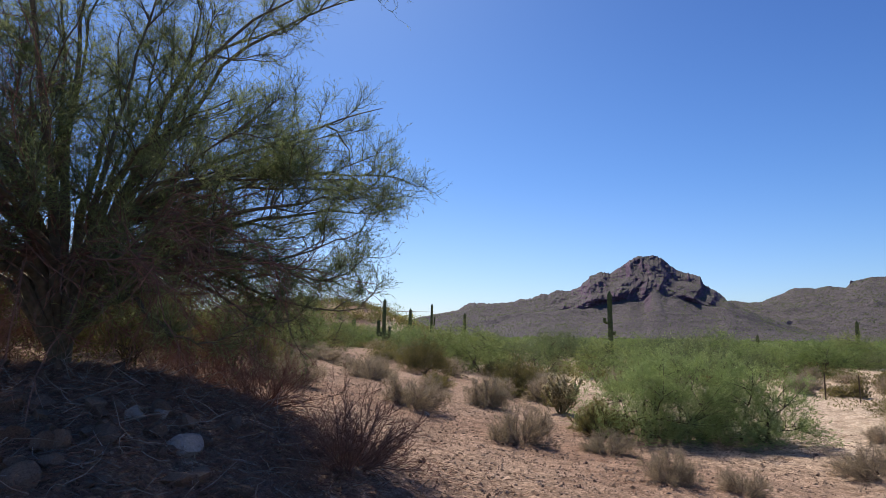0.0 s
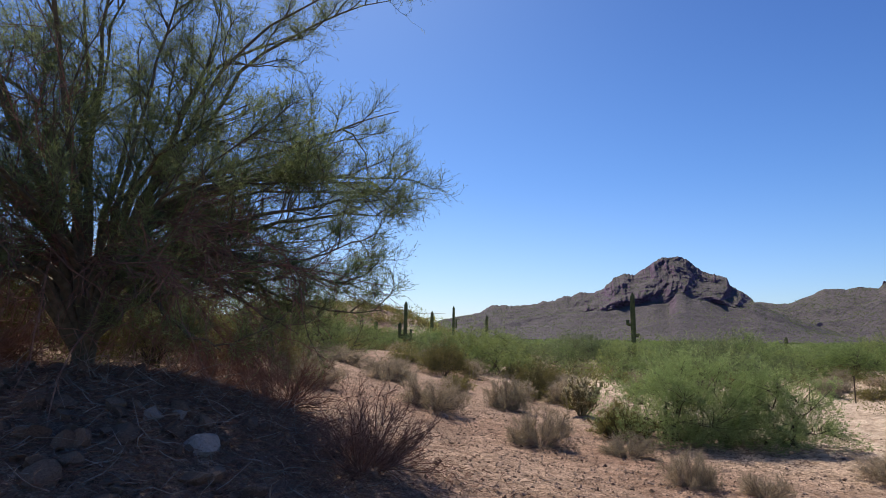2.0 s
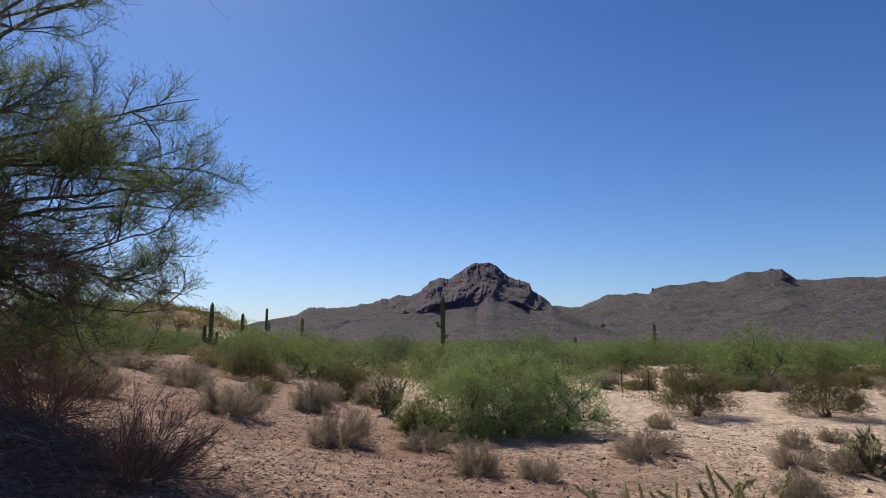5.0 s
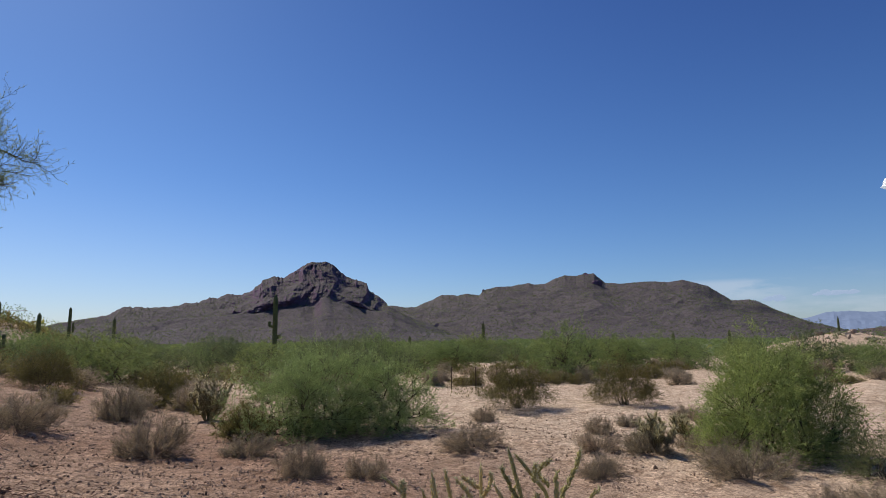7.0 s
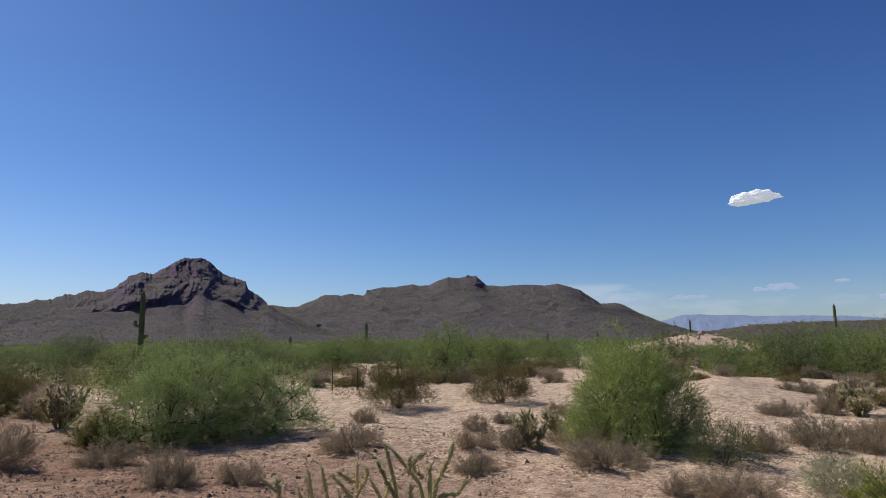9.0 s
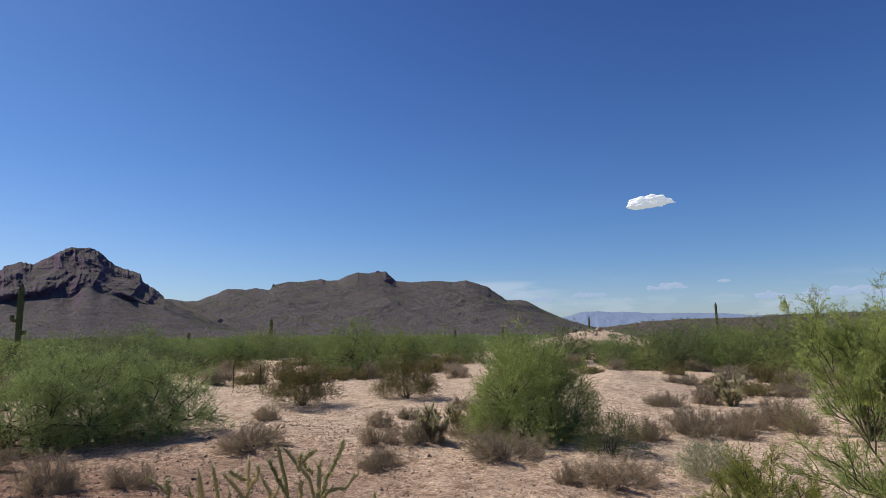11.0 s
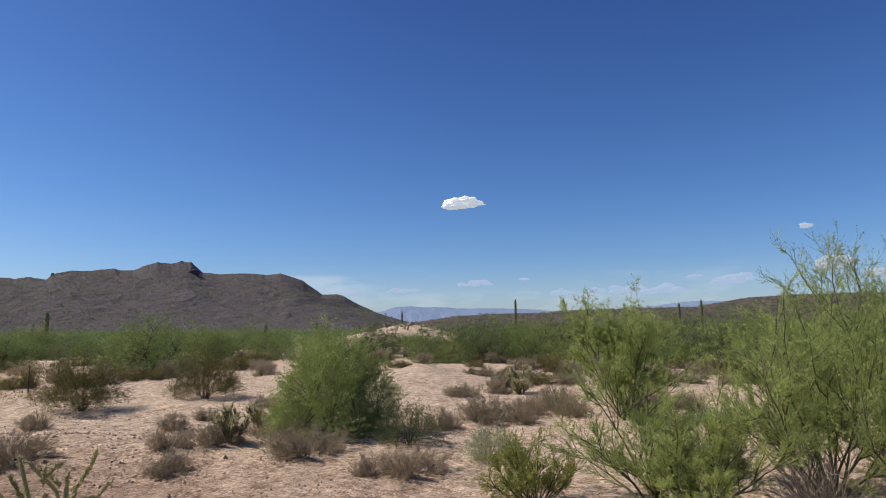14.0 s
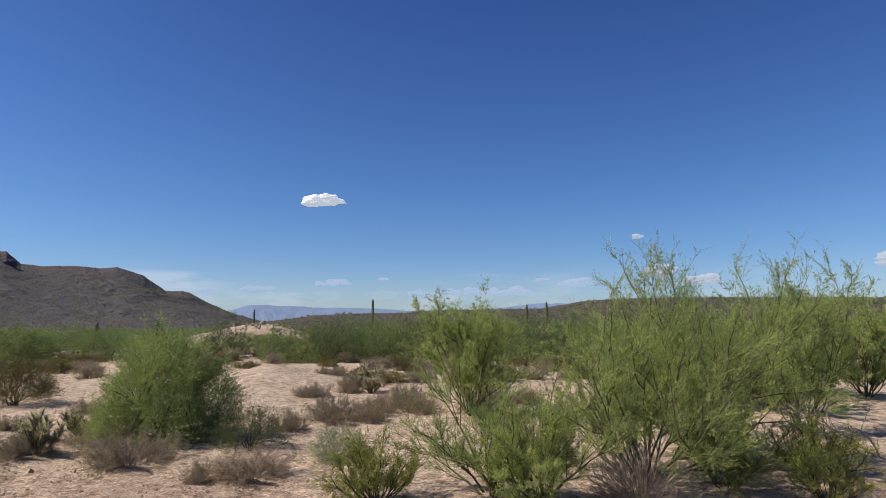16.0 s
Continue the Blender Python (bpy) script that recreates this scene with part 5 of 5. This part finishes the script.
def lump(seed, rough=0.3, level=2, squash=0.7):
    bm = bmesh.new()
    bmesh.ops.create_icosphere(bm, subdivisions=level, radius=1.0)
    for v in bm.verts:
        q = v.co * 1.1 + Vector((seed * 3.1, seed * 1.7, seed))
        v.co *= 1 + rough * noise.noise(q) + 0.4 * rough * noise.noise(q * 2.7)
        for n in CUTS:
            n = Vector(n).normalized()
            n = (n + 0.5 * Vector((math.sin(seed * 2.3), math.cos(seed * 1.9), math.sin(seed * 4.1)))).normalized()
            over = v.co.dot(n) - 0.47
            if over > 0:
                v.co -= n * over
        v.co.z *= squash
    me = bpy.data.meshes.new("stone")
    bm.to_mesh(me)
    bm.free()
    return me


LUMPS = [lump(k + 1, 0.22, 3) for k in range(6)]
for me in LUMPS:
    me.materials.append(M_STONE)
PALE_LUMPS = [m.copy() for m in LUMPS[3:]]
for me in PALE_LUMPS:
    me.materials.clear()
    me.materials.append(M_PALE_STONE)
r = np.random.default_rng(31)
ROCKS = [(-2.08, 4.26, 0.11), (-1.72, 4.18, 0.15), (-1.98, 4.45, 0.09), (-2.76, 4.08, 0.14), (-1.1, 3.6, 0.09), (-1.35, 3.5, 0.08), (-3.1, 3.7, 0.15), (-0.3, 10.0, 0.08)]
while len(ROCKS) < 300:
    x, y = r.normal(-2.8, 0.9), r.normal(3.7, 0.8)
    if math.hypot(x, y) > 2.6:
        ROCKS.append((x, y, 0.03 + 0.09 * r.random() ** 2.6))
for k, (x, y, s) in enumerate(ROCKS):
    if k in (0, 1, 2, 4, 5, 7):
        ob = tagged(new("rock", PALE_LUMPS[k % 3]), "pale grey angular granite rock on the shaded bank", "rock", "rocks on the bank")
    else:
        ob = tagged(new("rock", LUMPS[k % 6]), "angular brown-grey rock on the shaded bank", "rock", "rocks on the bank")
    ob.matrix_basis = Matrix.LocRotScale((x, y, float(lie(np.float64(x), np.float64(y))) + 0.3 * s), Euler((r.normal(0, 0.3), r.normal(0, 0.3), 6.28 * r.random())), (s, s * r.uniform(0.7, 1.1), s * r.uniform(0.7, 1.1)))

CRAGS = [m.copy() for m in LUMPS[:3]]
for me in CRAGS:
    me.materials.clear()
    me.materials.append(M_MOUNT_A)
for k, (az, el, d, wide, tall) in enumerate(((-33.75, 4.12, 2392, 13, 15), (-34.4, 4.38, 2394, 16, 9), (-35.2, 4.55, 2396, 18, 7), (-32.2, 3.86, 2392, 12, 8), (-32.0, 3.5, 2330, 12, 9), (-43.9, 5.35, 2385, 16, 18), (-43.2, 5.45, 2390, 18, 12), (-44.2, 4.8, 2300, 20, 16), (-31.2, 2.3, 2060, 18, 9), (-30.9, 2.2, 2050, 12, 7), (-29.6, 0.75, 1790, 26, 6), (-30.6, 0.72, 1790, 20, 5))):
    ob = tagged(new("rock_outcrop", CRAGS[k % 3]), "dark craggy rock outcrop on the stony ridge", "rock", "outcrops of the ridge")
    x, y = -math.sin(radians(az)) * d, math.cos(radians(az)) * d
    ob.matrix_basis = Matrix.LocRotScale((x, y, 1.66 + d * math.tan(radians(el))), Euler((0.1 * k, 0.2, 1.3 * k)), (wide, wide, tall * 1.4))

BOULDERS = [m.copy() for m in LUMPS[:3]]
for me in BOULDERS:
    me.materials.clear()
    me.materials.append(M_BOULDER)
for k in range(130):
    x, y = 71 + r.normal(0, 4.5), 36.5 + r.normal(0, 4.5)
    s = 0.16 + 0.3 * r.random() ** 1.6
    ob = tagged(new("boulder", BOULDERS[k % 3]), "pale weathered granite boulder on a low outcrop", "boulder", "boulders of the outcrop")
    ob.matrix_basis = Matrix.LocRotScale((x, y, float(height(x, y)) + 0.3 * s), Euler((r.normal(0, 0.3), r.normal(0, 0.3), 6.28 * r.random())), (s * 1.2, s, s))


def scatter(name, label, n, seed, spread, sizes, material):
    """Loose gravel as one mass of small angular stones."""
    r = np.random.default_rng(seed)
    unit_v = np.array([(1, 0, 0), (0, 1, 0), (-1, 0, 0), (0, -1, 0), (0, 0, 1), (0, 0, -1)], float)
    unit_f = np.array([(0, 1, 4), (1, 2, 4), (2, 3, 4), (3, 0, 4), (1, 0, 5), (2, 1, 5), (3, 2, 5), (0, 3, 5)])
    x, y = spread(r, n)
    s = sizes[0] + (sizes[1] - sizes[0]) * r.random(n) ** 4
    v = unit_v[None] * (1 + 0.28 * r.normal(0, 1, (n, 6, 1))) * s[:, None, None] * r.uniform(0.6, 1.2, (n, 1, 3)) * np.array([1, 1, 0.7])
    a = r.random(n) * 6.28
    c, d = np.cos(a)[:, None], np.sin(a)[:, None]
    v = np.stack([v[..., 0] * c - v[..., 1] * d, v[..., 0] * d + v[..., 1] * c, v[..., 2]], -1)
    v = v + np.stack([x, y, lie(x, y) + s * 0.05], -1)[:, None]
    f = unit_f[None] + 6 * np.arange(n)[:, None, None]
    return tagged(new(name, mesh_of(name, v.reshape(-1, 3), f.reshape(-1, 3), material)), label, "gravel", kind="stuff")


def wedge(az0, az1, d0, d1, power=0.6):
    def spread(r, n):
        a, d = np.radians(r.uniform(az0, az1, n)), d0 + (d1 - d0) * r.random(n) ** (1 / power * 0.6)
        return -np.sin(a) * d, np.cos(a) * d
    return spread


scatter("gravel", "loose reddish gravel over the slope", 75000, 5, wedge(-48, 54, 2.6, 14), (0.005, 0.023), M_PEBBLE)
scatter("loose_stones", "scattered dark reddish stones on the gravel", 1300, 9, wedge(-50, 24, 3.4, 11), (0.010, 0.042), M_STONE)
scatter("sand_gravel", "sparse small stones on pale sand", 26000, 6, wedge(-120, -45, 3, 18), (0.005, 0.023), M_PEBBLE)

# ---- fallen twigs under the tree ----
r = np.random.default_rng(51)
n = 26000
x, y = r.normal(-2.1, 1.1, n), r.normal(4.5, 1.3, n)
a = r.random(n) * 6.28
twig = grow(r, np.stack([x, y, lie(x, y) + 0.005 + 0.03 * r.random(n)], -1), np.stack([np.cos(a), np.sin(a), r.normal(0, 0.2, n)], -1), r.uniform(0.03, 0.12, n), 2, 0, 0.3)
litter = new("twig_litter", mesh_of("twig_litter", *tubes(twig, r.uniform(0.001, 0.004, n), np.full(n, 0.001)), M_DRY_DARK))
tagged(litter, "dry grey fallen twigs littering the bank", "litter", kind="stuff")

n = 1100
x, y = r.normal(-2.2, 1.2, n), r.normal(4.2, 1.2, n)
a = r.random(n) * 6.28
twig = grow(r, np.stack([x, y, lie(x, y) + 0.01 + 0.04 * r.random(n)], -1), np.stack([np.cos(a), np.sin(a), r.normal(0, 0.25, n)], -1), r.uniform(0.08, 0.4, n), 3, 0, 0.3)
litter = new("branch_litter", mesh_of("branch_litter", *tubes(twig, r.uniform(0.002, 0.006, n), np.full(n, 0.0015)), M_DRY))
tagged(litter, "pale dead twigs and sticks strewn over the bank", "litter", kind="stuff")

# ---- marker posts by the far sand ----
for x, y in ((10.7, 17.6), (11.4, 17.2), (11.9, 16.7), (12.8, 16.9)):
    post = tagged(new("marker_post"), "thin rusty steel marker post in sand", "post", "marker posts")
    bm = bmesh.new()
    for w, dpt, off in ((0.03, 0.006, 0), (0.006, 0.025, 0.012)):
        bmesh.ops.create_cube(bm, size=1.0, matrix=Matrix.LocRotScale((0, off, 0.3), None, (w, dpt, 0.9)))
    me = bpy.data.meshes.new("stake")
    bm.to_mesh(me)
    bm.free()
    me.materials.append(M_METAL)
    part("stake", me, M_METAL, post)
    place(post, spot(x, y, 30))

# ---- clouds ----
def cloud_mat(name, body, glow, strength):
    """Cloud tops whose added glow stands in for sunlight scattered through them."""
    m, n, l, b = mat(name, 1.0, 0.0)
    b.inputs["Base Color"].default_value = (body, body, body, 1)
    b.inputs["Emission Color"].default_value, b.inputs["Emission Strength"].default_value = (*glow, 1), strength
    return m


M_CLOUD = cloud_mat("white_cloud", 0.55, (0.74, 0.80, 0.9), 0.5)
# Sky haze is put into the glow colours of these two fainter clouds.
M_HAZY_CLOUD = cloud_mat("hazy_cloud", 0.03, (0.40, 0.52, 0.72), 0.86)
M_DIM_CLOUD = cloud_mat("dim_cloud", 0.08, (0.52, 0.61, 0.76), 0.72)


def cloud(az, el, wide, tall, seed, d=3200, puffs=26, lean=0.16, material=None, label="small bright white cumulus cloud in blue sky"):
    """A flat-based heap of many small rounded puffs, thinning into shreds at its ends."""
    r = np.random.default_rng(seed)
    bm = bmesh.new()
    for k in range(puffs):
        t = r.uniform(-1, 1)
        body = math.sqrt(max(0.02, 1 - abs(t) ** 2.2))
        size = tall * (0.16 + 0.26 * r.random()) * (0.35 + 0.65 * body)
        z = tall * (r.uniform(-0.12, 0.62) * body * (0.75 + 0.35 * math.sin(3.1 * t + seed))) + lean * tall * t
        mid = Vector((t * wide * 0.47, r.uniform(-0.15, 0.15) * wide, z))
        grown = bmesh.ops.create_icosphere(bm, subdivisions=3, radius=1.0)["verts"]
        off = Vector((seed * 7.3 + k, seed * 2.9, k * 1.7))
        long = r.uniform(1.3, 2.3)
        for v in grown:
            q = v.co.copy()
            s = 1 + 0.42 * noise.noise(q * 1.7 + off) + 0.26 * noise.noise(q * 4.1 + off) + 0.14 * noise.noise(q * 9 + off)
            low = 0.55 if q.z < 0 else 1.0
            v.co = mid + Vector((q.x * long, q.y, q.z * low)) * s * size
    me = bpy.data.meshes.new("cloud")
    bm.to_mesh(me)
    bm.free()
    for p in me.polygons:
        p.use_smooth = True
    me.materials.append(material or M_CLOUD)
    ob = tagged(new("cloud", me), label, "cloud", "clouds")
    x, y = polar(az, d)
    ob.matrix_basis = Matrix.LocRotScale((x, y, d * math.tan(radians(el))), Euler((0, 0, radians(az))), None)


cloud(-68.45, 11.28, 182, 62, 3, 3200, 60)
cloud(-97.7, 7.7, 62, 30, 4, 4000, 16, 0.1, M_DIM_CLOUD)
cloud(-99.3, 4.35, 105, 90, 5, 4000, 40, 0.0, M_DIM_CLOUD, "heaped white cumulus cloud low over the horizon")
cloud(-102.9, 3.6, 170, 60, 6, 4000, 44, 0.0, M_DIM_CLOUD, "heaped white cumulus cloud low over the horizon")
cloud(-116.6, 4.6, 100, 70, 10, 4000, 26, 0.1, M_DIM_CLOUD)
for az, el, wide, tall, seed in ((-70.0, 3.8, 170, 42, 21), (-74.2, 4.2, 60, 20, 22), (-62.4, 3.2, 150, 40, 23), (-63.8, 3.25, 70, 26, 24), (-58.6, 2.9, 110, 40, 25), (-77.5, 2.8, 150, 42, 26), (-80.7, 2.9, 130, 36, 27), (-68.4, 3.7, 70, 24, 28), (-89.1, 4.05, 90, 22, 29), (-83.4, 2.9, 240, 60, 30), (-86.2, 2.8, 260, 64, 31), (-92.0, 3.6, 240, 60, 32)):
    cloud(az, el, wide, tall, seed, 4000, 18, 0.05, M_HAZY_CLOUD, "faint hazy white cloud low over the horizon")
